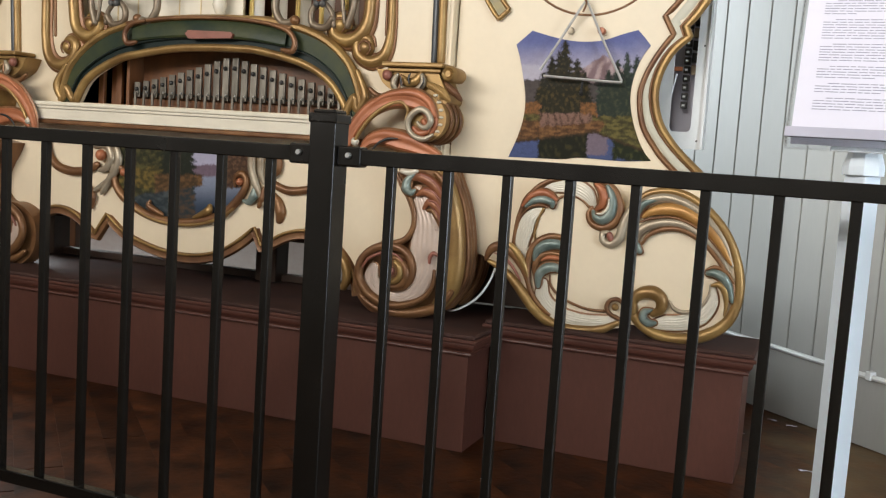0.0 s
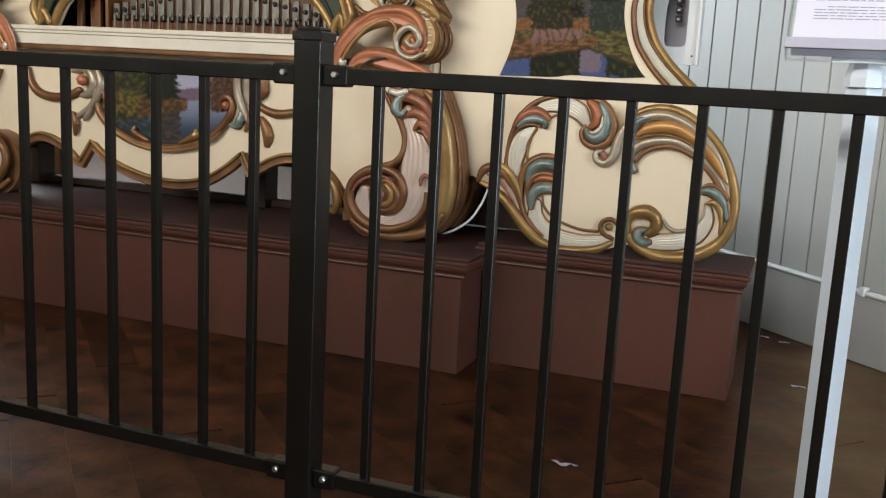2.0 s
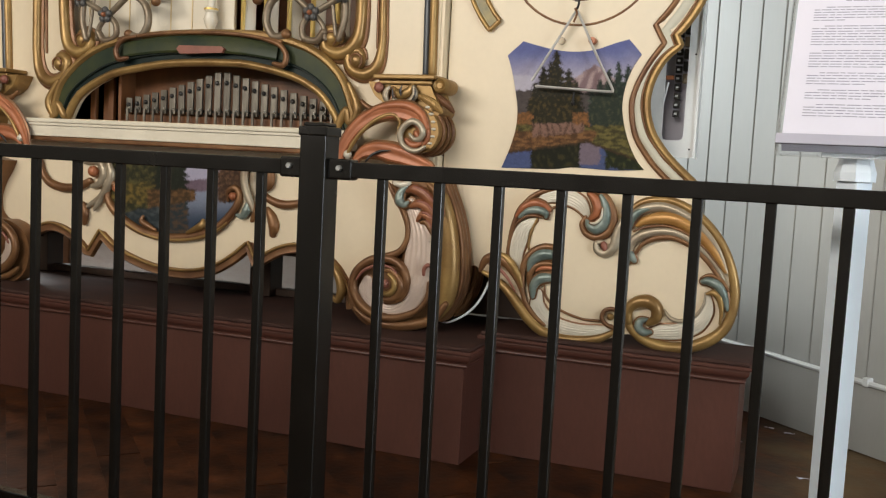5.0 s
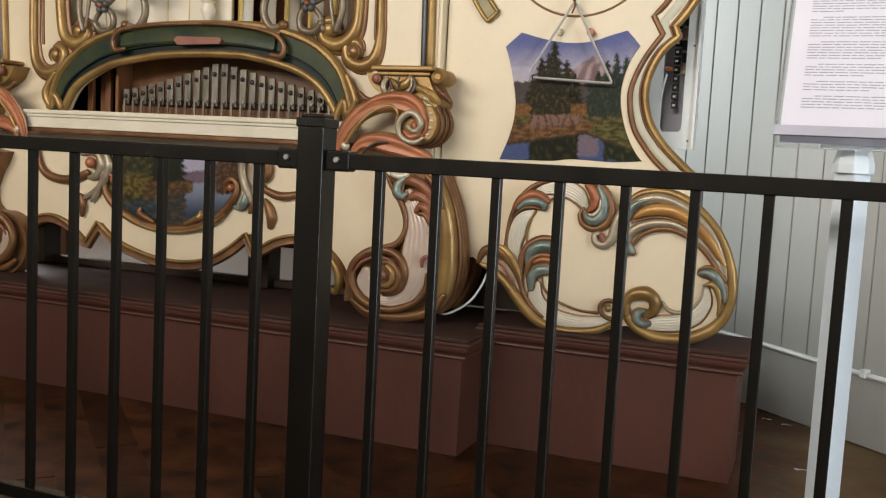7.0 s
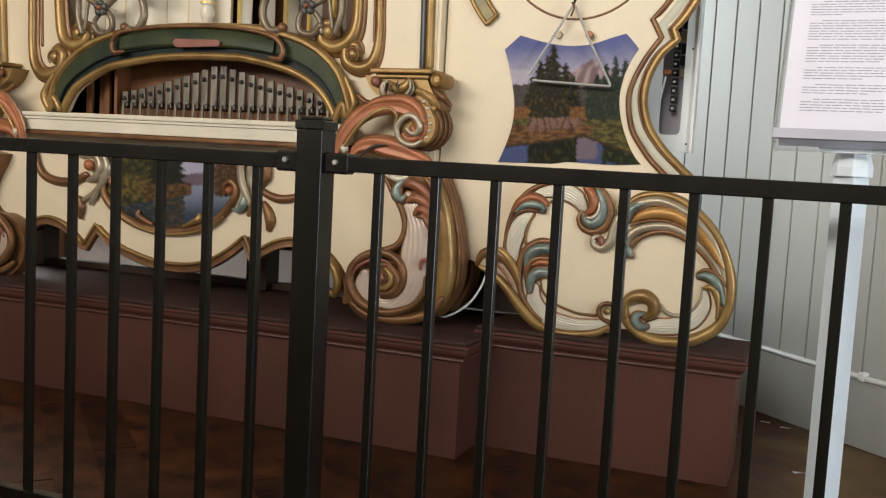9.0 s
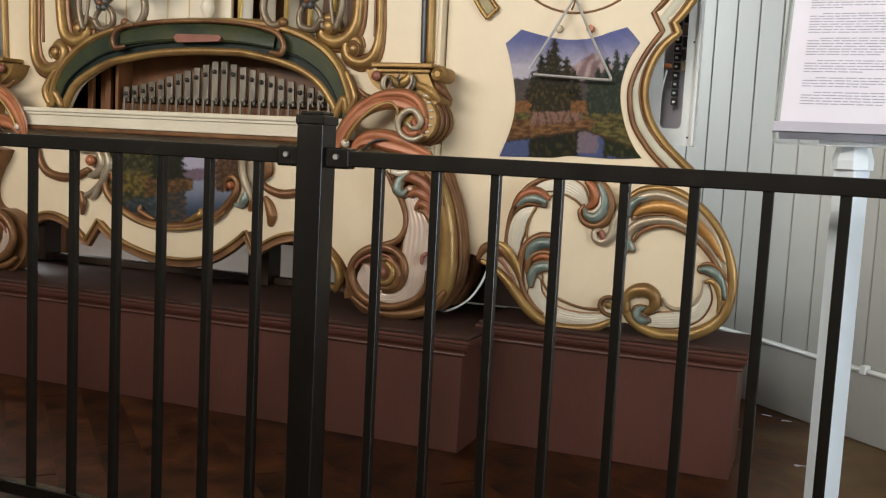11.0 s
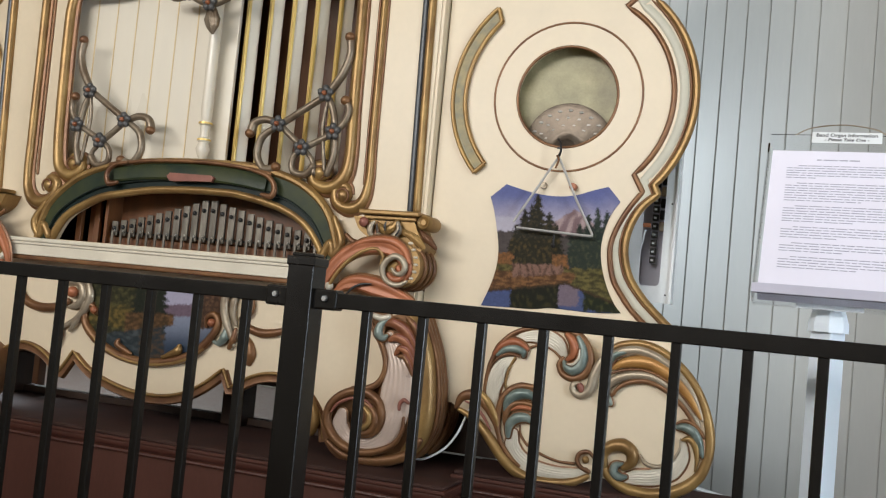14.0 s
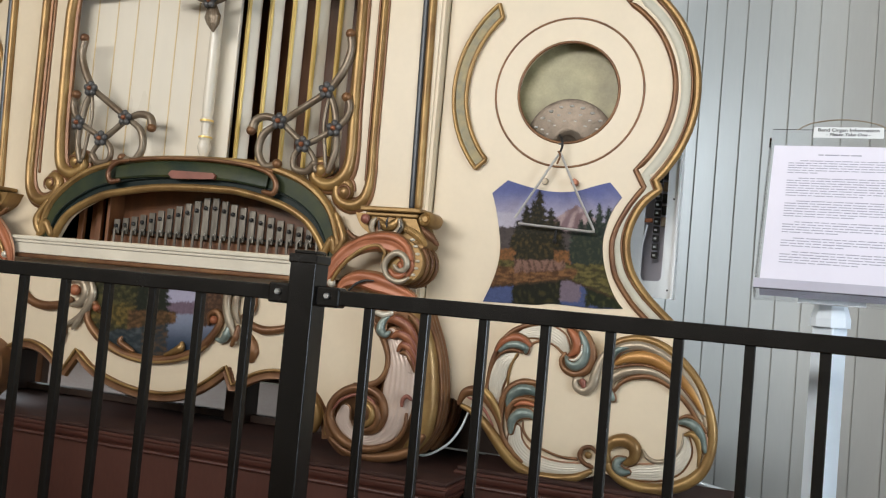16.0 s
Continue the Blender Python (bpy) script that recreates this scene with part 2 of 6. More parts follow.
def interp(values, f):
    k = f * (len(values) - 1)
    i = min(int(k), len(values) - 2)
    return values[i] + (values[i + 1] - values[i]) * (k - i)


ROUND = [(math.cos(a * math.tau / 10), math.sin(a * math.tau / 10)) for a in range(10)]
FLUTED = [(-1, -0.5), (-1, 0.15)] + [(-1 + (k + 0.5) / 12, 0.25 + (0.11 if k % 4 in (1, 2) else 0.0) + 0.25 * math.sin(math.pi * (k + 0.5) / 24)) for k in range(24)] + [(1, 0.15), (1, -0.5)]
SOFT = [(-1, -0.5), (-0.97, 0.2), (-0.8, 0.5), (-0.5, 0.62), (-0.1, 0.5), (0.15, 0.38), (0.4, 0.5), (0.7, 0.55), (0.92, 0.3), (1, -0.5)]
BAND = [(-1, -0.5), (-1, 0.25), (-0.75, 0.6), (-0.4, 0.5), (0.4, 0.5), (0.75, 0.6), (1, 0.25), (1, -0.5)]


def sweep(path, radii, depth, y, profile=ROUND, per=8, smoothed=True):
    """A carved strand along a path of (x, z) points in a plane y: half-widths radii, thickness depth (times half-width)."""
    pts = spline([(q[0], 0, q[1]) for q in path], per) if smoothed else [Vector((q[0], 0, q[1])) for q in path]
    k, verts, faces = len(profile), [], []
    rows = []
    m = len(pts)
    for i, q in enumerate(pts):
        t = (pts[min(i + 1, m - 1)] - pts[max(i - 1, 0)]).normalized()
        rows.append((q, t, interp(radii, i / (m - 1)) if len(radii) > 1 else radii[0]))
    if smoothed and profile is not BAND:  # rounded ends
        (q0, t0, r0), (q1, t1, r1) = rows[0], rows[-1]
        rows = [(q0 - t0 * r0 * a, t0, r0 * b) for a, b in ((0.95, 0.25), (0.75, 0.65), (0.4, 0.92))] + rows + [(q1 + t1 * r1 * a, t1, r1 * b) for a, b in ((0.4, 0.92), (0.75, 0.65), (0.95, 0.25))]
    n = len(rows)
    for i, (q, t, r) in enumerate(rows):
        side = Vector((t.z, 0, -t.x))
        yy = y
        for a, b in profile:
            verts.append(q + side * (a * r) + Vector((0, yy - b * r * depth, 0)))
        if i:
            for j in range(k):
                faces.append(((i - 1) * k + j, (i - 1) * k + (j + 1) % k, i * k + (j + 1) % k, i * k + j))
    faces += [tuple(range(k)), tuple(reversed(range((n - 1) * k, n * k)))]
    return verts, faces


def spiral(cx, cz, r0, r1, a0, turns, n=14):
    """Points of a volute from radius r0 at angle a0 (degrees) inwards to r1; turns < 0 runs clockwise."""
    return [(cx + (r0 + (r1 - r0) * i / n) * math.cos(radians(a0) + turns * math.tau * i / n), cz + (r0 + (r1 - r0) * i / n) * math.sin(radians(a0) + turns * math.tau * i / n)) for i in range(n + 1)]


def ball(cx, cy, cz, rx, ry, rz, n=12, rings=7):
    verts, faces = [(cx, cy, cz + rz)], []
    for i in range(1, rings):
        a = math.pi * i / rings
        verts += [(cx + rx * math.sin(a) * math.cos(b * math.tau / n), cy + ry * math.sin(a) * math.sin(b * math.tau / n), cz + rz * math.cos(a)) for b in range(n)]
    verts.append((cx, cy, cz - rz))
    for j in range(n):
        faces.append((0, 1 + j, 1 + (j + 1) % n))
        for i in range(rings - 2):
            a = 1 + i * n
            faces.append((a + j, a + n + j, a + n + (j + 1) % n, a + (j + 1) % n))
        faces.append((len(verts) - 1, len(verts) - 1 - n + (j + 1) % n, len(verts) - 1 - n + j))
    return verts, faces


def lathe(profile, cx, cy, cz, axis="z", n=20):
    """Turned shape from (radius, height) pairs about an upright axis, or about y (height towards the viewer)."""
    verts, faces, k = [], [], len(profile)
    for i in range(n):
        a = i * math.tau / n
        for r, h in profile:
            verts.append((cx + r * math.cos(a), cy + r * math.sin(a), cz + h) if axis == "z" else (cx + r * math.cos(a), cy - h, cz + r * math.sin(a)))
        for j in range(k - 1):
            faces.append((i * k + j, ((i + 1) % n) * k + j, ((i + 1) % n) * k + j + 1, i * k + j + 1))
    faces += [tuple(i * k for i in range(n)), tuple(i * k + k - 1 for i in range(n))]
    return verts, faces


def slab(outline, y0, y1, holes=(), edge=0.0):
    """A board cut to an outline of (x, z), from the front y0 to the back y1, with holes and a softened front edge."""
    from mathutils.geometry import tessellate_polygon
    loops = [[Vector((p[0], p[1], 0)) for p in outline]] + [[Vector((p[0], p[1], 0)) for p in hole] for hole in holes]
    flat = [p for loop in loops for p in loop]
    tris = tessellate_polygon(loops)
    n = len(flat)
    verts = [(p.x, y0, p.y) for p in flat] + [(p.x, y1, p.y) for p in flat]
    faces = [tuple(t) for t in tris] + [tuple(i + n for i in reversed(t)) for t in tris]
    k = 0
    for loop in loops:
        m = len(loop)
        faces += [(k + i, k + (i + 1) % m, k + (i + 1) % m + n, k + i + n) for i in range(m)]
        k += m
    return verts, faces


def ring(cx, cz, r, a0=0, a1=360, n=40):
    full = abs(a1 - a0) >= 360
    return [(cx + r * math.cos(radians(a0 + (a1 - a0) * i / n)), cz + r * math.sin(radians(a0 + (a1 - a0) * i / n))) for i in range(n if full else n + 1)]


def rod(a, b, r, n=8):
    a, b = Vector(a), Vector(b)
    t = (b - a).normalized()
    u = t.orthogonal().normalized()
    w = t.cross(u)
    verts = [q + (u * math.cos(i * math.tau / n) + w * math.sin(i * math.tau / n)) * r for q in (a, b) for i in range(n)]
    return verts, [(i, (i + 1) % n, n + (i + 1) % n, n + i) for i in range(n)] + [tuple(range(n)), tuple(range(2 * n - 1, n - 1, -1))]


def wire(points, r, n=8, per=6):
    """A bent rod through 3D points."""
    pts = spline(points, per)
    verts, faces = [], []
    for i, q in enumerate(pts):
        t = (pts[min(i + 1, len(pts) - 1)] - pts[max(i - 1, 0)]).normalized()
        u = t.cross(Vector((0, 1, 0.01))).normalized()
        w = t.cross(u)
        verts += [q + (u * math.cos(k * math.tau / n) + w * math.sin(k * math.tau / n)) * r for k in range(n)]
        if i:
            faces += [((i - 1) * n + k, (i - 1) * n + (k + 1) % n, i * n + (k + 1) % n, i * n + k) for k in range(n)]
    return verts, faces + [tuple(range(n)), tuple(reversed(range(len(verts) - n, len(verts))))]


# ---- setting ----
WA, WD = Vector((-0.104, 3.517, 0)), Vector((0.728, -0.6855, 0))
WN = Vector((-0.6855, -0.728, 0))  # towards the room


def on_wall(s, out, z):
    return WA + WD * s + WN * out + Vector((0, 0, z))


floor = solid("floor", box(-7, 4, -5.4, 7, -0.12, -0.012), DARKWOOD, "dark worn wooden floor", "floor", kind="structure")
ceiling = solid("ceiling", box(-7, 4, -5.4, 7, 4.2, 4.4), HALL, "plain pale ceiling", "ceiling", kind="structure")
# The west opening is added only to hold the west lamp.
wall_w = solid("wall_west", join(box(-7.2, -7, -5.4, 3.5, 0, 4.2), box(-7.2, -7, 6.0, 7, 0, 4.2), box(-7.2, -7, 3.5, 6.0, 0, 0.9), box(-7.2, -7, 3.5, 6.0, 3.1, 4.2)), HALL, "plain hall wall with an opening added for the west lamp", "wall", kind="structure")
wall_e = solid("wall_east", join(box(3.4, 3.6, -5.4, -0.5, 0, 4.2), box(3.4, 3.6, 1.7, 7, 0, 4.2), box(3.4, 3.6, -0.5, 1.7, 2.4, 4.2)), HALL, "plain hall wall with an unseen floor-height opening", "wall", kind="structure")
wall_s = solid("wall_south", join(box(-7, -6.1, -5.2, -5, 0, 4.2), box(0.5, 3.4, -5.2, -5, 0, 4.2), box(-6.1, 0.5, -5.2, -5, 0, 2.45), box(-6.1, 0.5, -5.2, -5, 4.0, 4.2)), HALL, "plain hall wall with a tall window opening", "wall", kind="structure")
wall_n = solid("wall_north", box(-7, 4, 7, 7.2, 0, 4.2), WALLM, "white painted hall wall", "wall", kind="structure")
# Unseen wall added behind the viewer; it cuts window light on low parts.
wall_p = solid("shade_wall_viewer", box(-6.5, 2.4, -1.55, -1.40, 0, 1.73), HALL, "unseen low wall added to shade the floor and lower organ", "wall", kind="structure")
# Unseen wall added to shade the foot of the boarded wall.
wall_b = solid("shade_wall_organ", box(-1.45, -1.35, 3.47, 4.66, 0, 0.60), HALL, "unseen low wall added to keep west lamp light off the lower boards", "wall", kind="structure")
wc = [on_wall(s, o, z) for z in (0, 4.2) for s, o in ((-4.4, -0.018), (4.4, -0.018), (4.4, -0.15), (-4.4, -0.15))]
wall_d = solid("wall_boarded", (wc, [(0, 1, 2, 3), (7, 6, 5, 4), (0, 1, 5, 4), (1, 2, 6, 5), (2, 3, 7, 6), (3, 0, 4, 7)]), WALLM, "white painted boarded wall set at an angle", "wall", kind="structure")

# ---- platform under the organ ----


def platform(x0, x1, y0, y1, h, label):
    p = thing("organ_platform", ((x0 + x1) / 2, (y0 + y1) / 2, 0), label, "platform", "organ platforms")
    part("body", box(x0, x1, y0, y1, 0, h - 0.0125, 0.002), PLINTH, p)
    part("top", box(x0 - 0.024, x1 + 0.024, y0 - 0.026, y1, h - 0.012, h, 0.004), PLINTH_TOP, p, "dusty reddish-brown top board")
    crown = [(0.0, h - 0.0122), (0.029, h - 0.0122), (0.031, h - 0.015), (0.031, h - 0.020), (0.029, h - 0.023), (0.023, h - 0.0235), (0.0235, h - 0.029), (0.0225, h - 0.035), (0.0195, h - 0.041), (0.014, h - 0.046), (0.009, h - 0.049), (0.0085, h - 0.052), (0.0125, h - 0.0535), (0.0135, h - 0.057), (0.011, h - 0.061), (0.005, h - 0.063), (0.0, h - 0.063)]
    verts, faces = [], []
    for o, z in crown:
        verts += [(x0 - o, y1 - 0.003, z), (x0 - o, y0 - o, z), (x1 + o, y0 - o, z), (x1 + o, y1 - 0.003, z)]
    for k in range(len(crown) - 1):
        faces += [(4 * k + s, 4 * k + s + 1, 4 * k + s + 5, 4 * k + s + 4) for s in range(3)]
    part("crown_moulding", (verts, faces), PLINTH, p, "ogee crown moulding with a bead")
    return p


platform(-3.4, -0.865, 2.449, 2.98, 0.342, "long brown painted wooden platform with moulded top edge")
platform(-0.845, -0.137, 2.611, 2.86, 0.365, "short brown painted wooden platform with moulded top edge")

# ---- fence ----
FY = 1.458
fence = thing("fence", (-0.6, FY, 0), "black powder-coated metal fence with square pickets", "fence")


def post(x, side_r=True):
    p = part("post", box(x - 0.0255, x + 0.0255, FY - 0.0255, FY + 0.0255, 0.0, 0.885, 0.0030, 3), FENCE, fence)
    part("cap", join(box(x - 0.028, x + 0.028, FY - 0.028, FY + 0.028, 0.882, 0.899, 0.003), box(x - 0.022, x + 0.022, FY - 0.022, FY + 0.022, 0.897, 0.906, 0.004)), FENCE, p)
    part("base_plate", box(x - 0.05, x + 0.05, FY - 0.05, FY + 0.05, 0.0, 0.006, 0.001), FENCE, p)
    return p


POSTS = (-2.62, -0.7965, 1.06)
for x in POSTS:
    post(x)
for x0, x1 in zip(POSTS, POSTS[1:]):
    for z in (0.827, 0.109):
        part("rail", box(x0 + 0.028, x1 - 0.028, FY - 0.0125, FY + 0.0125, z - 0.0135, z + 0.0135, 0.002), FENCE, fence)
        for x, sgn in ((x0, 1), (x1, -1)):
            a, b = sorted((x + sgn * 0.0257, x + sgn * 0.070))
            br = part("bracket", box(a, b, FY - 0.0165, FY + 0.0165, z - 0.018, z + 0.018, 0.004), FENCE, fence)
            part("bolt", lathe([(0.0001, 0.006), (0.0045, 0.006), (0.0058, 0.0045), (0.0058, 0)], x + sgn * 0.049, FY - 0.0165, z + 0.002, "y", 6), STEEL, br, "bright hexagonal bolt head")
picket = mesh_data("picket", *box(-0.008, 0.008, -0.008, 0.008, 0.1170, 0.8200, 0.0028, 3), FENCE)
for start, step, count in ((-1.437 - 10 * 0.105, 0.105, 16), (-0.672, 0.1045, 16)):
    for i in range(count):
        ob = new("picket", picket)
        ob.parent = fence
        ob.location = Vector((start + step * i, FY, 0)) - BASE["fence"]

# ---- organ: central facade ----
MY, WY = 2.50, 2.68
set_back(1.055)
facade = thing("organ_facade", (-1.8, 2.55, 0.365), "cream band organ front with gilded carved scrolls on a brown platform", "organ")


def carve(name, path, radii, material, parent, y=MY, depth=0.8, profile=ROUND, label="", per=7):
    ob = part(name, sweep(path, radii, depth, y, profile, per), material, parent, label, smooth=True)
    if material in (COPPER, TEAL, PEARLW, PEARL) and parent.parent is None:
        part("rim", sweep(path, [q * 1.12 + 0.003 for q in radii], 0.3 * depth, y + 0.003, ROUND, per), BRONZE, ob, smooth=True)
    return ob


def mirror(path, xm):
    return [(2 * xm - x, z) for x, z in path]


def curve2(path, per=6):
    return [(p.x, p.z) for p in spline([(x, 0, z) for x, z in path], per)]


# lower board with its scalloped bottom edge
WAVE_L = [(-2.56, 0.40), (-2.545, 0.46), (-2.51, 0.515), (-2.45, 0.553), (-2.395, 0.563), (-2.32, 0.541), (-2.244, 0.483)]
WAVE_M = [(-2.195, 0.555), (-2.113, 0.498), (-1.982, 0.459), (-1.86, 0.450), (-1.76, 0.468), (-1.68, 0.51), (-1.615, 0.562)]
WAVE_R = [(-1.588, 0.506), (-1.508, 0.552), (-1.431, 0.568), (-1.36, 0.555), (-1.30, 0.51), (-1.262, 0.45), (-1.25, 0.40)]
wave = curve2(WAVE_L) + curve2(WAVE_M) + curve2(WAVE_R)
part("lower_board", slab([(-2.66, 0.862), (-2.66, 0.40)] + wave + [(-1.01, 0.40), (-1.01, 0.862)], MY, MY + 0.025), CREAM, facade, "cream painted board with scalloped lower edge")
edge = part("edge_moulding", sweep(wave, [0.017], 0.9, MY + 0.002, BAND, 1, False), BRONZE, facade, "bronze edge moulding", smooth=True)
part("edge_highlight", sweep([(x, z + 0.012) for x, z in wave], [0.005], 1.0, MY - 0.009, ROUND, 1, False), GOLD, edge, smooth=True)

# upper board with the chime arch and the louvre niche cut through
ARCH_O = [(-2.385, 0.93), (-2.346, 1.046), (-2.24, 1.138), (-2.106, 1.186), (-1.955, 1.203), (-1.809, 1.208), (-1.67, 1.206), (-1.547, 1.198), (-1.402, 1.156), (-1.307, 1.083), (-1.262, 0.985), (-1.25, 0.93)]
ARCH_I = [(-2.335, 0.93), (-2.281, 1.011), (-2.16, 1.075), (-2.06, 1.097), (-1.94, 1.114), (-1.808, 1.120), (-1.70, 1.119), (-1.618, 1.114), (-1.473, 1.083), (-1.379, 1.036), (-1.325, 0.975), (-1.305, 0.93)]
niche = [(-2.345, 1.17), (-2.29, 1.16), (-2.24, 1.155), (-2.106, 1.200), (-1.809, 1.222), (-1.547, 1.212), (-1.40, 1.17), (-1.30, 1.165), (-1.270, 1.18), (-1.270, 1.80), (-1.396, 1.805), (-1.50, 1.84), (-1.60, 1.90), (-1.81, 1.93), (-1.93, 1.90), (-2.015, 1.85), (-2.145, 1.805), (-2.36, 1.80)]
part("upper_board", slab([(-2.66, 0.87), (-1.01, 0.87), (-1.01, 2.3), (-2.66, 2.3)], MY, MY + 0.022, [curve2(ARCH_I), niche]), CREAM, facade, "cream painted upper board")
part("board_edge", box(-2.67, -2.658, MY + 0.006, 2.60, 0.87, 2.3, 0.002), CREAM, facade)
part("board_edge", box(-1.012, -1.000, MY + 0.006, 2.60, 0.87, 2.3, 0.002), CREAM, facade)
part("board_edge", box(-1.012, -1.000, MY + 0.006, 2.60, 0.56, 0.869, 0.002), CREAM, facade)

# arch surround
a_out, a_in = curve2(ARCH_O, 5), curve2(ARCH_I, 5)
band = [((1 - f) * a[0] + f * b[0], (1 - f) * a[1] + f * b[1]) for f in (0.12, 0.62) for a, b in zip(a_out, a_in)]
k = len(a_out)
arch = part("arch", slab(a_out + a_in[::-1], MY - 0.022, MY - 0.001), DKTEAL, facade, "dark teal and green painted arch surround")
part("green_band", slab(band[:k] + band[k:][::-1], MY - 0.028, MY - 0.0225), GREEN, arch, "olive green painted band")
part("outer_bead", sweep(a_out, [0.013], 1.3, MY - 0.022, ROUND, 1, False), GOLD, arch, "gold bead", smooth=True)
part("inner_bead", sweep(a_in, [0.013], 1.2, MY - 0.014, ROUND, 1, False), GOLD, arch, "gold bead", smooth=True)
mid = [((a[0] + 2 * b[0]) / 3, (a[1] + 2 * b[1]) / 3) for a, b in zip(a_out, a_in)]
part("middle_bead", sweep(mid, [0.004], 1.4, MY - 0.026, ROUND, 1, False), DKTEAL, arch, smooth=True)
carve("foot_scroll", [(-2.335, 0.94), (-2.36, 0.975), (-2.375, 0.94), (-2.40, 0.985), (-2.36, 1.05)], [0.012, 0.014, 0.012, 0.014, 0.008], GOLD, arch, MY - 0.03)
carve("foot_scroll", [(-1.305, 0.94), (-1.28, 0.985), (-1.268, 0.95), (-1.245, 0.99), (-1.275, 1.06)], [0.012, 0.014, 0.012, 0.014, 0.008], GOLD, arch, MY - 0.03)
cart = carve("cartouche", [(-2.085, 1.155), (-1.95, 1.170), (-1.80, 1.174), (-1.65, 1.168), (-1.515, 1.148)], [0.022, 0.025, 0.026, 0.025, 0.022], GREEN, facade, MY - 0.034, 0.5, BAND, "green cartouche bar with a rose-brown centre")
part("centre_bar", slab([(-1.871, 1.157), (-1.860, 1.168), (-1.706, 1.165), (-1.695, 1.158), (-1.703, 1.146), (-1.857, 1.142)], MY - 0.052, MY - 0.036), ROSE, cart, "rose-brown tablet")
carve("top_bead", [(-2.10, 1.188), (-1.95, 1.204), (-1.80, 1.208), (-1.65, 1.202), (-1.50, 1.180)], [0.006], BRONZE, cart, MY - 0.044)
carve("side_curl", [(-2.06, 1.128), (-2.095, 1.125), (-2.105, 1.155), (-2.08, 1.185), (-2.03, 1.195)], [0.006, 0.010, 0.009, 0.008, 0.005], BRONZE, cart, MY - 0.05)
carve("side_curl", [(-1.52, 1.115), (-1.485, 1.112), (-1.478, 1.142), (-1.505, 1.172), (-1.56, 1.188)], [0.006, 0.010, 0.009, 0.008, 0.005], BRONZE, cart, MY - 0.05)

# shelf under the arch
shelf = part("shelf", box(-2.478, -1.24, MY - 0.085, MY + 0.06, 0.912, 0.926, 0.004), CREAM_DIM, facade, "ivory painted moulded shelf")
part("shelf_cove", box(-2.47, -1.245, MY - 0.079, MY + 0.01, 0.903, 0.9118, 0.002), CREAM_DIM, shelf)
part("shelf_front", box(-2.455, -1.255, MY - 0.073, MY + 0.01, 0.868, 0.9028, 0.002), CREAM_DIM, shelf)
part("shelf_bead", box(-2.46, -1.25, MY - 0.074, MY - 0.001, 0.852, 0.8675, 0.005), BRONZE, shelf, "bronze bead under the shelf")

# gilded frames
for name, path, rad in (
    ("niche_frame", [(-2.328, 1.778), (-2.352, 1.772), (-2.368, 1.70), (-2.362, 1.4), (-2.353, 1.24), (-2.335, 1.17), (-2.29, 1.148), (-2.248, 1.165), (-2.245, 1.205), (-2.28, 1.213), (-2.292, 1.185)], [0.012, 0.014, 0.017, 0.017, 0.017, 0.018, 0.018, 0.016, 0.014, 0.012, 0.009]),
    ("niche_frame", [(-1.292, 1.778), (-1.268, 1.772), (-1.262, 1.70), (-1.258, 1.4), (-1.254, 1.24), (-1.273, 1.175), (-1.32, 1.150), (-1.366, 1.168), (-1.37, 1.21), (-1.335, 1.218), (-1.32, 1.19)], [0.012, 0.014, 0.014, 0.014, 0.015, 0.018, 0.018, 0.016, 0.014, 0.012, 0.009]),
    ("niche_top", [(-2.345, 1.802), (-2.315, 1.786), (-2.22, 1.790), (-2.145, 1.803), (-2.08, 1.824), (-2.015, 1.852), (-1.93, 1.905), (-1.81, 1.94)], [0.014, 0.012, 0.014]),
    ("niche_top", [(-1.258, 1.815), (-1.295, 1.800), (-1.396, 1.806), (-1.45, 1.820), (-1.501, 1.843), (-1.59, 1.90), (-1.80, 1.94)], [0.014, 0.012, 0.014]),
    ("side_frame", [(-2.49, 2.25), (-2.48, 1.776), (-2.474, 1.3), (-2.471, 1.138), (-2.45, 1.072), (-2.405, 1.050), (-2.352, 1.07), (-2.338, 1.118), (-2.368, 1.137), (-2.388, 1.11)], [0.014, 0.014, 0.014, 0.014, 0.017, 0.018, 0.017, 0.015, 0.013, 0.010]),
    ("side_frame", [(-1.197, 2.25), (-1.19, 1.742), (-1.186, 1.3), (-1.184, 1.18), (-1.20, 1.112), (-1.242, 1.092), (-1.283, 1.112), (-1.287, 1.150), (-1.255, 1.157), (-1.245, 1.132)], [0.009, 0.009, 0.009, 0.010, 0.014, 0.016, 0.015, 0.013, 0.011, 0.009]),
):
    strand = carve(name, path, [q * 1.12 for q in rad], GOLD, facade, MY - 0.008, 1.1, label="gold strand on a bronze backing")
    part("backing", sweep(path, [q * 1.6 for q in rad], 0.45, MY - 0.002, BAND, 7), BRONZE, strand, smooth=True)
for x, z in ((-2.272, 1.188), (-1.345, 1.194), (-2.366, 1.110), (-1.260, 1.130)):
    eye = part("volute_eye", ball(x, MY - 0.010, z, 0.025, 0.024, 0.025, 18, 10), GOLD, facade, "gold volute eye", smooth=True)
    part("eye_groove", sweep(spiral(x, z, 0.0235, 0.013, -60 if x > -1.8 else 240, 0.8 if x > -1.8 else -0.8, 14), [0.0025, 0.004, 0.003], 1.0, MY - 0.028, per=4), BRONZE, eye, smooth=True)
part("frame_line", sweep([(-2.458, 2.25), (-2.448, 1.776), (-2.442, 1.3), (-2.438, 1.15)], [0.005], 1, MY - 0.002), BRONZE, facade, smooth=True)
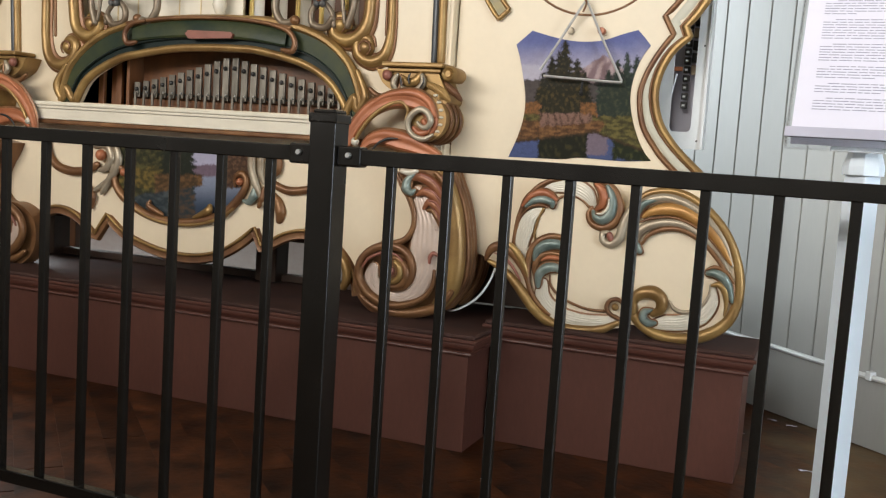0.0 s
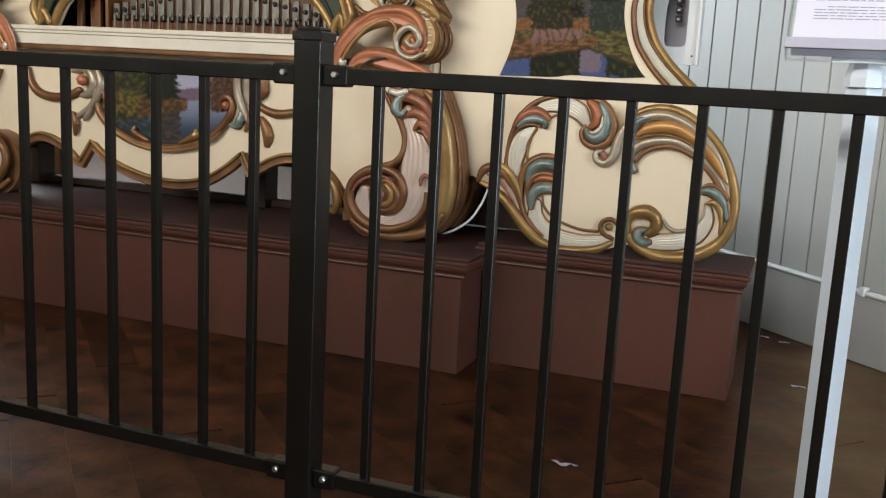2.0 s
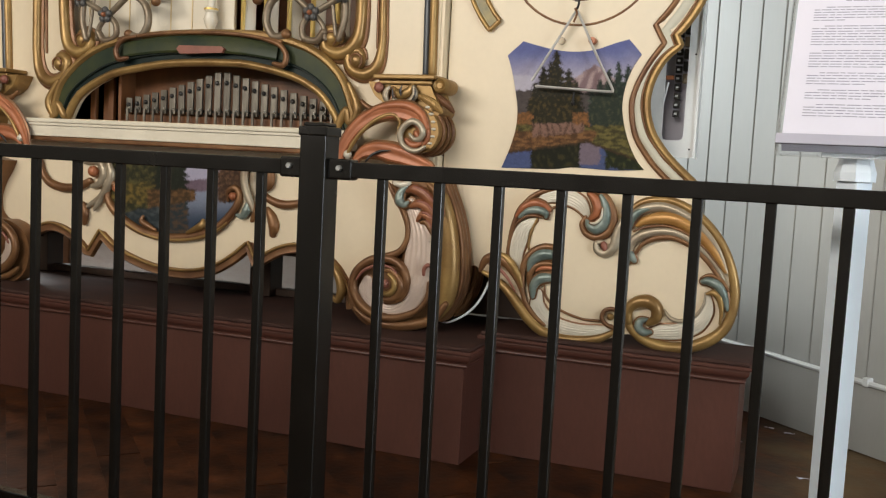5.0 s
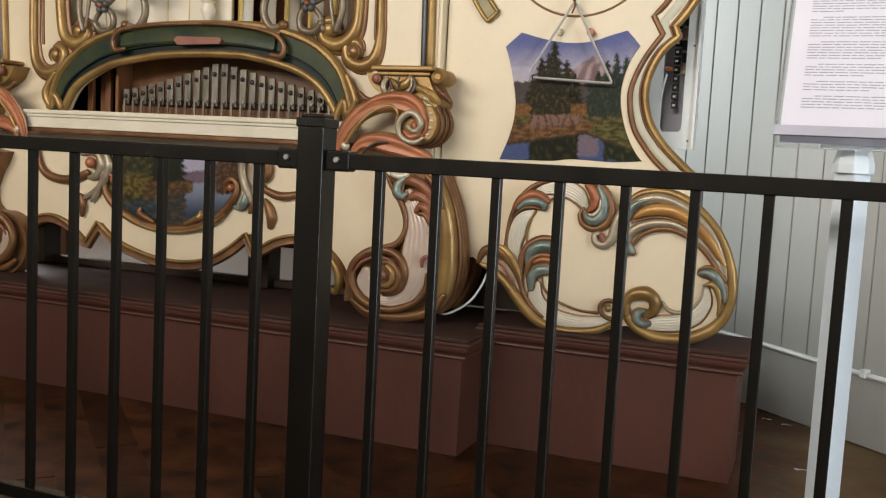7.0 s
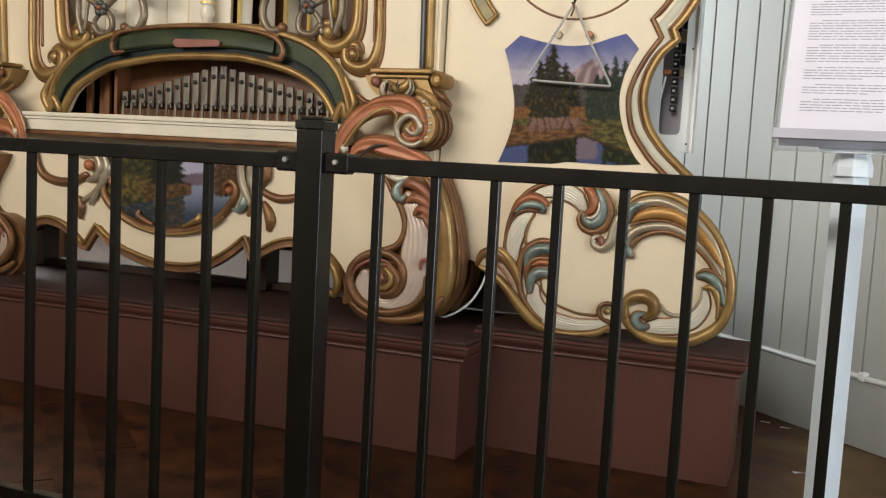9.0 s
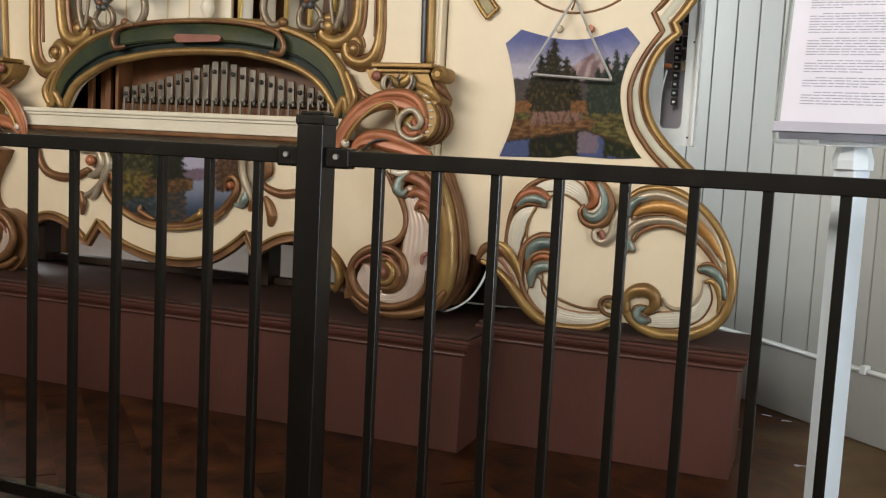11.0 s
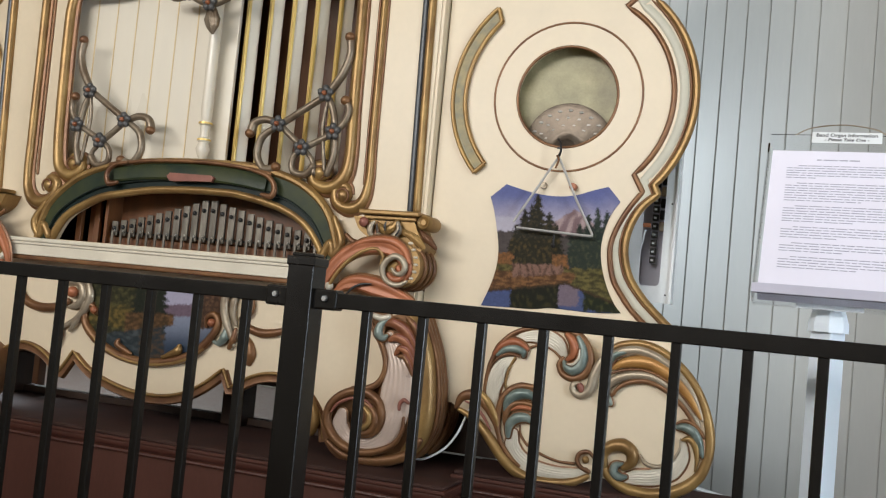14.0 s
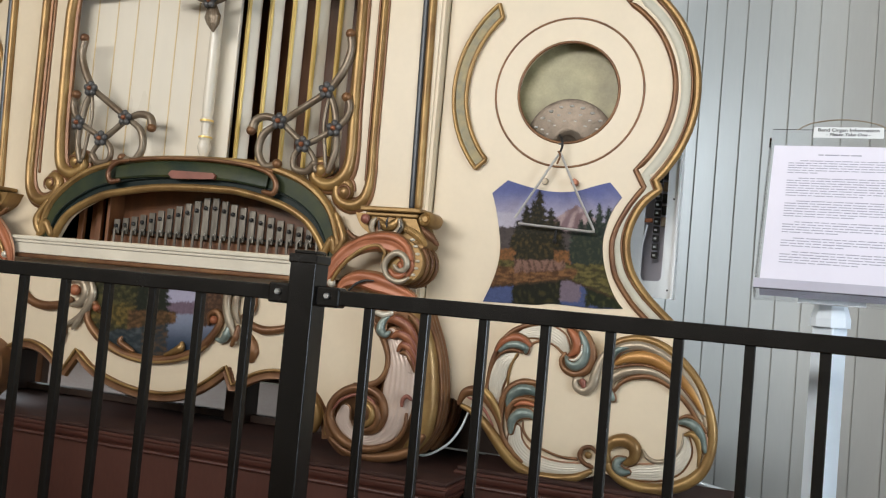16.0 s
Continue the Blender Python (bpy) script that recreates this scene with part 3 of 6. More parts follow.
part("frame_line", sweep([(-1.215, 2.25), (-1.208, 1.742), (-1.204, 1.3), (-1.202, 1.17)], [0.005], 1, MY - 0.002), BRONZE, facade, smooth=True)
for x, tilt in ((-2.345, 1.802), (-1.258, 1.818)):
    part("curl_ball", ball(x, MY - 0.016, tilt, 0.019, 0.017, 0.019), BRONZE, facade, smooth=True)
# pilaster strips
for xt, xb, zb in ((-2.645, -2.600, 1.09), (-1.046, -1.025, 1.10)):
    p = part("pilaster_strip", sweep([(xt, 2.25), ((xt + xb) / 2, 1.6), (xb, zb)], [0.012], 1.2, MY - 0.004), GOLD, facade, "gold strip with slate-blue flank", smooth=True)
    part("blue_flank", sweep([(xt - 0.022, 2.25), ((xt + xb) / 2 - 0.022, 1.6), (xb - 0.022, zb)], [0.010], 0.7, MY - 0.002), BLUE, p, smooth=True)

# louvres in the niche
part("niche_back", box(-2.40, -1.22, 2.84, 2.86, 1.12, 2.2), REDWOOD, facade, "dark interior of the niche")
part("niche_side", box(-2.42, -2.40, 2.523, 2.86, 1.12, 2.2), DARKWOOD, facade)
part("niche_side", box(-1.22, -1.20, 2.523, 2.86, 1.12, 2.2), DARKWOOD, facade)
part("niche_floor", box(-2.40, -1.22, 2.523, 2.84, 1.124, 1.14), REDWOOD, facade)
for i in range(7):
    x = -2.392 + 0.083 * i
    w = part("closed_louvre", box(x, x + 0.0815, 2.556, 2.572, 1.141, 2.1, 0.003), LOUVRE, facade, "ivory painted louvre board with gold edge")
    if i < 6:
        part("gold_edge", box(x + 0.0805, x + 0.0842, 2.5545, 2.560, 1.141, 2.1), EDGE, w)
part("centre_board", box(-1.812, -1.735, 2.556, 2.572, 1.141, 2.1, 0.003), LOUVRE, facade)
for i in range(6):
    x = -1.705 + 0.0835 * i
    turn = Matrix.Translation((x, 2.562, 0)) @ Matrix.Rotation(radians(52), 4, "Z")
    w = part("open_louvre", moved(box(0.002, 0.040, -0.006, 0.006, 1.141, 2.1, 0.003), turn), LOUVRE, facade, "ivory louvre board standing open over dark gaps")
    part("gold_edge", moved(box(-0.006, 0.003, -0.010, 0.009, 1.141, 2.1, 0.001), turn), BRIGHT, w)
part("spindle", lathe([(0.001, 0.0), (0.016, 0.0), (0.017, 0.008), (0.010, 0.014), (0.016, 0.024), (0.023, 0.045), (0.016, 0.066), (0.021, 0.072), (0.021, 0.078), (0.014, 0.084), (0.015, 0.122), (0.021, 0.127), (0.021, 0.133), (0.016, 0.14), (0.0185, 0.16), (0.019, 0.60), (0.015, 0.66), (0.001, 0.665)], -1.797, 2.520, 1.212, n=18), LOUVRE, facade, "turned ivory spindle", smooth=True)
for z in (1.288, 1.342):
    part("spindle_ring", lathe([(0.015, -0.004), (0.0225, -0.003), (0.0225, 0.003), (0.015, 0.004)], -1.797, 2.520, z, n=18), BRIGHT, facade, smooth=True)


# trellis of rods and rosettes
def rosette(x, z, y, parent, r=0.026):
    petals = [ball(x + 0.6 * r * math.cos(a * math.tau / 5 + 0.3), y, z + 0.6 * r * math.sin(a * math.tau / 5 + 0.3), 0.45 * r, 0.4 * r, 0.45 * r, 8, 5) for a in range(5)]
    f = part("rosette", join(*petals), PETAL, parent, "slate-grey rosette with copper centre", smooth=True)
    part("rosette_centre", ball(x, y - 0.006, z, 0.30 * r, 0.45 * r, 0.30 * r, 8, 5), COPPER, f, smooth=True)


def trellis(xm, mirrored):
    """Carved corner trellis; xm is the axis to mirror about."""
    t = carve("trellis", [(-2.22, 1.43), (-2.068, 1.334)], [0.011], TRELLIS, facade, MY - 0.03, 1, label="pewter-bronze carved trellis with rosettes") if not mirrored else carve("trellis", mirror([(-2.22, 1.43), (-2.068, 1.334)], xm), [0.011], TRELLIS, facade, MY - 0.03, 1, label="pewter-bronze carved trellis with rosettes")
    m = (lambda p: mirror(p, xm)) if mirrored else (lambda p: p)
    rods = (
        ([(-2.22, 1.43), (-2.262, 1.49), (-2.283, 1.55), (-2.278, 1.60)], [0.012, 0.013, 0.012, 0.013]),
        ([(-2.22, 1.43), (-2.245, 1.38), (-2.258, 1.315), (-2.262, 1.25), (-2.245, 1.19)], [0.010, 0.011, 0.011, 0.010, 0.010]),
        ([(-2.258, 1.315), (-2.157, 1.264)], [0.010]),
        ([(-2.157, 1.264), (-2.068, 1.334)], [0.010]),
        ([(-2.258, 1.315), (-2.288, 1.35), (-2.297, 1.385), (-2.287, 1.408)], [0.009, 0.010, 0.011, 0.012]),
        ([(-2.068, 1.334), (-2.02, 1.35), (-1.98, 1.34), (-1.968, 1.31)], [0.010, 0.012, 0.013, 0.015]),
        ([(-2.06, 1.33), (-2.01, 1.295), (-1.998, 1.24), (-2.025, 1.198), (-2.065, 1.20)], [0.009, 0.012, 0.012, 0.012, 0.014]),
        ([(-2.157, 1.264), (-2.125, 1.235), (-2.128, 1.195), (-2.17, 1.185), (-2.195, 1.21)], [0.009, 0.010, 0.010, 0.011, 0.012]),
        ([(-2.225, 1.42), (-2.215, 1.34), (-2.225, 1.26), (-2.235, 1.20)], [0.006]),
        ([(-2.157, 1.264), (-2.19, 1.23), (-2.20, 1.19)], [0.008]),
    )
    for path, rad in rods:
        carve("trellis_rod", m(path), rad, TRELLIS, t, MY - 0.03, 1)
    for x, z in ((-2.278, 1.605), (-2.285, 1.412), (-1.967, 1.305), (-2.07, 1.204)):
        q = m([(x, z)])[0]
        part("rod_tip", ball(q[0], MY - 0.034, q[1], 0.016, 0.015, 0.015), BRONZE, t, "bronze tip", smooth=True)
    for x, z in ((-2.22, 1.43), (-2.258, 1.315), (-2.157, 1.264), (-2.068, 1.334)):
        q = m([(x, z)])[0]
        rosette(q[0], q[1], MY - 0.045, t)


trellis(-1.78, False)
trellis(-1.78, True)
drop = carve("pendant", [(-1.875, 1.751), (-1.787, 1.717), (-1.697, 1.754)], [0.011], TRELLIS, facade, MY - 0.03, 1, label="carved pendant with rosettes")
for path, rad in (
    ([(-1.875, 1.751), (-1.92, 1.742), (-1.945, 1.752)], [0.011, 0.013, 0.017]),
    ([(-1.697, 1.754), (-1.65, 1.74), (-1.618, 1.752)], [0.011, 0.013, 0.017]),
    ([(-1.875, 1.751), (-1.90, 1.80), (-1.87, 1.85), (-1.82, 1.90)], [0.012]),
    ([(-1.697, 1.754), (-1.675, 1.80), (-1.70, 1.85), (-1.76, 1.90)], [0.012]),
    ([(-1.787, 1.717), (-1.785, 1.82), (-1.79, 1.90)], [0.010]),
    ([(-1.875, 1.751), (-1.83, 1.79), (-1.80, 1.86)], [0.009]),
    ([(-1.697, 1.754), (-1.745, 1.79), (-1.775, 1.86)], [0.009]),
):
    carve("trellis_rod", path, rad, TRELLIS, drop, MY - 0.03, 1)
carve("pendant_drop", [(-1.787, 1.71), (-1.782, 1.67), (-1.777, 1.645), (-1.774, 1.625)], [0.012, 0.027, 0.020, 0.006], TRELLIS, drop, MY - 0.03, 0.7, FLUTED)
for x, z in ((-1.875, 1.751), (-1.787, 1.717), (-1.697, 1.754)):
    rosette(x, z, MY - 0.045, drop)

# case behind the facade
case = thing("organ_case", (-1.9, 2.9, 0.50), "dark wooden organ case behind the painted front", "organ case")
part("back_panel", box(-2.64, -1.04, 3.22, 3.25, 0.50, 2.3), DARKWOOD, case)
part("side_panel", box(-2.66, -2.64, 2.53, 3.25, 0.50, 2.3), DARKWOOD, case)
part("side_panel", box(-1.04, -1.02, 2.53, 3.25, 0.50, 2.3), DARKWOOD, case)
part("bottom_panel", box(-2.64, -1.04, 2.54, 3.22, 0.535, 0.55), DARKWOOD, case)
part("top_panel", box(-2.64, -1.04, 2.54, 3.22, 2.28, 2.3), DARKWOOD, case)
sill = thing("organ_underframe", (-1.8, 2.8, 0.365), "dark wooden underframe beneath the organ case", "frame")
part("beam", box(-2.7, -1.1, 2.74, 2.78, 0.372, 0.396, 0.003), DARKWOOD, sill)
for x in (-2.66, -1.70, -1.08):
    part("support_block", box(x - 0.04, x + 0.04, 2.70, 2.78, 0.372, 0.535, 0.003), DARKWOOD, sill)

post_l = solid("tan_upright", box(-2.710, -2.670, 2.86, 2.90, 0.358, 0.498, 0.003), REDWOOD, "tan wooden upright under the organ case", "post")
drape = slab([(-2.849, 0.498)] + [(-2.849 + 0.0058 * k, 0.358 + 0.003 * (k % 2)) for k in range(16)] + [(-2.761, 0.498)], 2.95, 2.956)
solid("blue_drape", drape, BLUE, "slate-blue cloth hanging behind the platform", "drape")

# chimes behind the arch
chime = thing("glockenspiel", (-1.74, 2.545, 0.927), "row of brushed metal chime bars on a red-brown wooden frame", "glockenspiel")
part("back_panel", box(-2.15, -1.27, 2.600, 2.615, 0.927, 1.20), REDWOOD, chime, "red-brown back panel")
part("side_panel", box(-2.162, -2.150, 2.53, 2.72, 0.927, 1.15, 0.002), REDWOOD, chime)
part("foot_rail", box(-2.15, -1.27, 2.548, 2.58, 0.927, 0.955, 0.002), REDWOOD, chime)
part("front_rail", box(-2.15, -1.27, 2.551, 2.560, 0.968, 0.976, 0.001), BLACK, chime)
for i in range(23):
    x = -2.122 + 0.0346 * i
    top = 1.008 + 0.092 * (i / 10.5 if i <= 10.5 else (22 - i) / 11.5) ** (1.25 if i <= 10.5 else 1.1)
    b = part("chime_bar", box(x - 0.0115, x + 0.0115, 2.536, 2.545, 0.960, top, 0.0015), BARM, chime)
    part("bar_knob", ball(x, 2.533, top - 0.022 - 0.12 * (top - 1.0), 0.0075, 0.006, 0.0075, 10, 6), BLACK, b, smooth=True)
    part("mallet", box(x - 0.004, x + 0.004, 2.526, 2.532, 0.928, 0.972, 0.001), BARM, b)
    part("pin", ball(x + 0.008, 2.530, 0.976, 0.004, 0.004, 0.004, 6, 4), STEEL, b)
for i, x in enumerate((-2.30, -2.262, -2.225, -2.19)):
    part("action_slat", box(x, x + 0.022, 2.555 + 0.02 * (i % 2), 2.57 + 0.02 * (i % 2), 0.53, 1.13 - 0.02 * (3 - i), 0.002), REDWOOD, case, "red-brown upright slat")

# carved ornament on the lower board
carve("picture_frame", [(-2.120, 0.698), (-2.139, 0.723), (-2.162, 0.703), (-2.161, 0.670), (-2.134, 0.636), (-2.089, 0.604), (-2.028, 0.578), (-1.951, 0.564), (-1.871, 0.565), (-1.794, 0.580), (-1.731, 0.607), (-1.686, 0.646), (-1.657, 0.688), (-1.652, 0.720), (-1.671, 0.737), (-1.693, 0.723), (-1.692, 0.696)], [0.0074, 0.0112, 0.0112, 0.0131, 0.0149, 0.0149, 0.0148, 0.0146, 0.0145, 0.0143, 0.0142, 0.0141, 0.0123, 0.0105, 0.0105, 0.0088, 0.0053], BRONZE, facade, MY - 0.008, 0.9, label="bronze carved picture frame")
carve("frame_crest", [(-2.116, 0.624), (-2.074, 0.596), (-2.014, 0.571), (-1.941, 0.558), (-1.862, 0.559), (-1.785, 0.574), (-1.726, 0.599), (-1.689, 0.626)], [0.0037, 0.0055, 0.0055, 0.0055, 0.0054, 0.0054, 0.0053, 0.0035], GOLD, facade, MY - 0.018, 0.9)
for (path, rad), mt in zip((([(-1.960, 0.584), (-1.992, 0.596), (-2.015, 0.609), (-2.011, 0.623)], [0.0055, 0.0110, 0.0110, 0.0055]), ([(-1.837, 0.585), (-1.807, 0.598), (-1.782, 0.612), (-1.778, 0.625)], [0.0054, 0.0107, 0.0143, 0.0089])), (BRONZE, GOLD)):
    carve("inner_curl", path, rad, mt, facade, MY - 0.016, 0.9, per=6)
for x, z in [(-2.121, 0.709), (-1.669, 0.711)]:
    part("curl_eye", ball(x, MY - 0.018, z, 0.013, 0.012, 0.013), COPPER, facade, "orange curl eye", smooth=True)
arm = carve("scroll_arm", [(-2.448, 0.786), (-2.439, 0.744), (-2.406, 0.711), (-2.347, 0.698), (-2.284, 0.705), (-2.237, 0.727)], [0.0077, 0.0135, 0.0154, 0.0153, 0.0151, 0.0113], BRONZE, facade, MY - 0.010, label="bronze scroll arm with pewter leaves")
part("scroll_eye", ball([(-2.217, 0.760)][0][0], MY - 0.018, [(-2.217, 0.760)][0][1], 0.019, 0.016, 0.019), COPPER, arm, "orange scroll eye", smooth=True)
for (path, rad), mt in zip((([(-2.258, 0.788), (-2.220, 0.795), (-2.187, 0.784), (-2.176, 0.751), (-2.194, 0.720), (-2.227, 0.710)], [0.0075, 0.0112, 0.0149, 0.0168, 0.0131, 0.0075]), ([(-2.160, 0.792), (-2.147, 0.756), (-2.158, 0.715), (-2.189, 0.677), (-2.231, 0.650), (-2.250, 0.638)], [0.0093, 0.0148, 0.0149, 0.0112, 0.0075, 0.0038]), ([(-2.169, 0.729), (-2.177, 0.695), (-2.199, 0.656), (-2.215, 0.633)], [0.0074, 0.0093, 0.0112, 0.0056]), ([(-2.262, 0.648), (-2.252, 0.618), (-2.255, 0.584)], [0.0094, 0.0132, 0.0076])), (PEWTER, PEWTER, PEWTER, BRONZE)):
    carve("leaf", path, rad, mt, arm, MY - 0.012, 0.8)
arm = carve("scroll_arm", [(-1.569, 0.732), (-1.544, 0.710), (-1.495, 0.696), (-1.440, 0.703), (-1.398, 0.719)], [0.0087, 0.0121, 0.0138, 0.0120, 0.0085], BRONZE, facade, MY - 0.010, label="bronze scroll arm with pewter leaves")
for (path, rad), mt in zip((([(-1.617, 0.820), (-1.632, 0.788), (-1.630, 0.750), (-1.616, 0.712), (-1.598, 0.678), (-1.585, 0.648)], [0.0104, 0.0139, 0.0139, 0.0139, 0.0104, 0.0052]), ([(-1.589, 0.814), (-1.600, 0.779), (-1.598, 0.741), (-1.585, 0.714)], [0.0086, 0.0121, 0.0104, 0.0069]), ([(-1.616, 0.695), (-1.621, 0.670), (-1.637, 0.651), (-1.657, 0.653)], [0.0087, 0.0157, 0.0105, 0.0052]), ([(-1.583, 0.697), (-1.589, 0.665), (-1.600, 0.640)], [0.0069, 0.0122, 0.0070]), ([(-1.568, 0.815), (-1.543, 0.793), (-1.541, 0.758), (-1.560, 0.736)], [0.0104, 0.0155, 0.0155, 0.0086])), (PEWTER, PEWTER, TEAL, BRONZE, BRONZE)):
    carve("leaf", path, rad, mt, arm, MY - 0.012, 0.8)
carve("drop_boss", [(-1.550, 0.678), (-1.535, 0.655), (-1.526, 0.628), (-1.529, 0.603)], [0.0087, 0.0173, 0.0190, 0.0121], BRONZE, facade, MY - 0.004, 0.8, label="bronze drop boss")
carve("small_curl", [(-1.327, 0.535), (-1.307, 0.520), (-1.286, 0.491), (-1.277, 0.455), (-1.287, 0.425), (-1.302, 0.432)], [0.0051, 0.0101, 0.0134, 0.0151, 0.0118, 0.0067], GOLD, facade, MY - 0.02)
carve("small_curl", [(-2.493, 0.504), (-2.523, 0.470), (-2.533, 0.438), (-2.517, 0.416), (-2.491, 0.426)], [0.0078, 0.0117, 0.0137, 0.0117, 0.0078], GOLD, facade, MY - 0.02)


# ---- carved console legs with volute capitals ----
def console(xm=None):
    f = (lambda p: mirror(p, xm)) if xm is not None else (lambda p: p)
    g = thing("scroll_console", (f([(-1.08, 0)])[0][0], 2.5, 0.365), "carved gold and pearl scroll leg with copper volute capital", "carving", "organ scroll legs")

    def cut(name, path, radii, material, y, depth=0.9, profile=ROUND, label="", parent=None, per=6):
        return carve(name, f(path), radii, material, parent or g, y, depth, profile, label, per)

    flank = [(-0.962, 0.805), (-0.945, 0.766), (-0.923, 0.713), (-0.906, 0.651), (-0.896, 0.573), (-0.899, 0.509), (-0.916, 0.458), (-0.951, 0.408)]
    body = curve2(flank + [(-1.011, 0.373), (-1.099, 0.360), (-1.172, 0.368), (-1.215, 0.401), (-1.235, 0.443), (-1.236, 0.492), (-1.220, 0.532), (-1.183, 0.562), (-1.138, 0.577), (-1.099, 0.577), (-1.073, 0.596), (-1.063, 0.623), (-1.065, 0.663), (-1.083, 0.705), (-1.108, 0.742), (-1.126, 0.779)], 4)
    b = part("body", slab(f(body), 2.445, 2.65 if xm is None else 2.499), BRONZE, g, "gold painted body with ribbed flank", smooth=True)
    for y in (2.468, 2.492, 2.516, 2.578, 2.606, 2.634)[: 6 if xm is None else 1]:
        part("flank_rib", sweep(f([(x + 0.004, z - 0.002) for x, z in flank]), [0.008], 1.3, y), BRONZE, b, smooth=True)
    part("rounded_front", sweep(f([(-0.988, 0.787), (-0.962, 0.742), (-0.941, 0.680), (-0.928, 0.610), (-0.924, 0.530), (-0.933, 0.466), (-0.966, 0.415)]), [0.020, 0.028, 0.030, 0.030, 0.030, 0.027, 0.020], 0.8, 2.450), GOLD, b, smooth=True)
    cut("front_groove", [(-0.942, 0.633), (-0.933, 0.602), (-0.921, 0.572), (-0.915, 0.545)], [0.0024, 0.0039, 0.0039, 0.0016], BRONZE, 2.432, 0.6, parent=b)
    leaf = cut("leaf", [(-1.044, 0.733), (-1.024, 0.690), (-1.006, 0.644), (-1.004, 0.581), (-1.014, 0.508), (-1.039, 0.452), (-1.086, 0.423), (-1.140, 0.430), (-1.169, 0.465), (-1.166, 0.501)], [0.0127, 0.0269, 0.0411, 0.0475, 0.0461, 0.0335, 0.0209, 0.0227, 0.0244, 0.0146], PEARL, 2.427, 0.36, FLUTED, "pearl pink fluted leaf", per=8)
    # brown volute rolling in from under the leaf to the gold inner curl
    cut("volute", [(-0.972, 0.513), (-0.975, 0.473), (-0.995, 0.439), (-1.032, 0.416), (-1.081, 0.402), (-1.134, 0.407), (-1.179, 0.432), (-1.205, 0.474), (-1.201, 0.515), (-1.176, 0.547), (-1.136, 0.567), (-1.090, 0.569), (-1.055, 0.550), (-1.040, 0.518), (-1.043, 0.482), (-1.066, 0.455), (-1.101, 0.445)], [0.0047, 0.0063, 0.0079, 0.0096, 0.0112, 0.0145, 0.0146, 0.0130, 0.0130, 0.0129, 0.0129, 0.0128, 0.0127, 0.0127, 0.0111, 0.0096, 0.0064], BRONZE, 2.417, 1.0, label="bronze volute")
    cut("volute_line", [(-1.189, 0.504), (-1.170, 0.530), (-1.130, 0.549), (-1.091, 0.549), (-1.066, 0.534)], [0.0032, 0.0048, 0.0048, 0.0032, 0.0032], ROSE, 2.404, 1.0)
    cut("inner_volute", [(-1.119, 0.459), (-1.091, 0.454), (-1.063, 0.468), (-1.053, 0.495), (-1.063, 0.522), (-1.087, 0.538), (-1.108, 0.534)], [0.0048, 0.0096, 0.0111, 0.0111, 0.0095, 0.0080, 0.0048], BRONZE, 2.411, 1.0)
    cut("gold_curl", [(-1.109, 0.473), (-1.087, 0.472), (-1.071, 0.488), (-1.072, 0.512), (-1.087, 0.527)], [0.0064, 0.0096, 0.0095, 0.0095, 0.0064], GOLD, 2.404, 1.1)
    part("curl_eye", ball(*f([(-1.097, 0.500)])[0][:1], 2.402, [(-1.097, 0.500)][0][1], 0.010, 0.010, 0.014), ROSE, g, smooth=True)
    cut("leaf_rim", [(-1.110, 0.783), (-1.085, 0.744), (-1.061, 0.710), (-1.046, 0.670), (-1.046, 0.629), (-1.065, 0.595), (-1.099, 0.579), (-1.138, 0.574)], [0.0048, 0.0064, 0.0079, 0.0079, 0.0079, 0.0095, 0.0096, 0.0080], BRONZE, 2.420, 1.0)
    cut("outer_roll", [(-0.923, 0.456), (-0.958, 0.413), (-1.014, 0.389), (-1.084, 0.379), (-1.156, 0.387), (-1.203, 0.415)], [0.0094, 0.0142, 0.0160, 0.0145, 0.0130, 0.0082], BRONZE, 2.430, 0.9, label="bronze outer roll")
    for k, (path, rad) in enumerate((
        ([(-1.051, 0.765), (-1.030, 0.771), (-1.002, 0.762), (-0.978, 0.743), (-0.959, 0.714)], [0.0063, 0.0141, 0.0172, 0.0156, 0.0078]),
        ([(-0.987, 0.788), (-0.966, 0.770), (-0.947, 0.740), (-0.935, 0.705)], [0.0062, 0.0109, 0.0093, 0.0047]),
        ([(-1.033, 0.722), (-1.014, 0.732), (-0.988, 0.725), (-0.969, 0.706), (-0.955, 0.677)], [0.0063, 0.0126, 0.0157, 0.0125, 0.0062]),
        ([(-1.013, 0.685), (-0.999, 0.702), (-0.978, 0.696), (-0.962, 0.673), (-0.952, 0.646)], [0.0047, 0.0110, 0.0141, 0.0109, 0.0047]),
        ([(-1.001, 0.680), (-0.986, 0.681), (-0.970, 0.663), (-0.956, 0.633)], [0.0047, 0.0078, 0.0094, 0.0047]),
    )):
        cut("feather", path, rad, (RUSSET, BRONZE, RUSSET, RUSSET, BRONZE)[k], 2.414 - 0.001 * k, 0.9, label="copper-brown feather")
        cut("feather_groove", [(x + 0.004, z + 0.007) for x, z in path[1:]], [q * 0.28 for q in rad[1:]], ROSE, 2.405 - 0.001 * k, 0.9, parent=g)
    cut("feather_tip", [(-1.049, 0.776), (-1.066, 0.761), (-1.070, 0.738), (-1.055, 0.727), (-1.044, 0.734)], [0.0047, 0.0110, 0.0142, 0.0110, 0.0047], TEAL, 2.410, 0.9)
    cut("pearl_tip", [(-1.085, 0.785), (-1.064, 0.781), (-1.043, 0.787)], [0.0079, 0.0095, 0.0079], PEARLW, 2.410, 0.9)
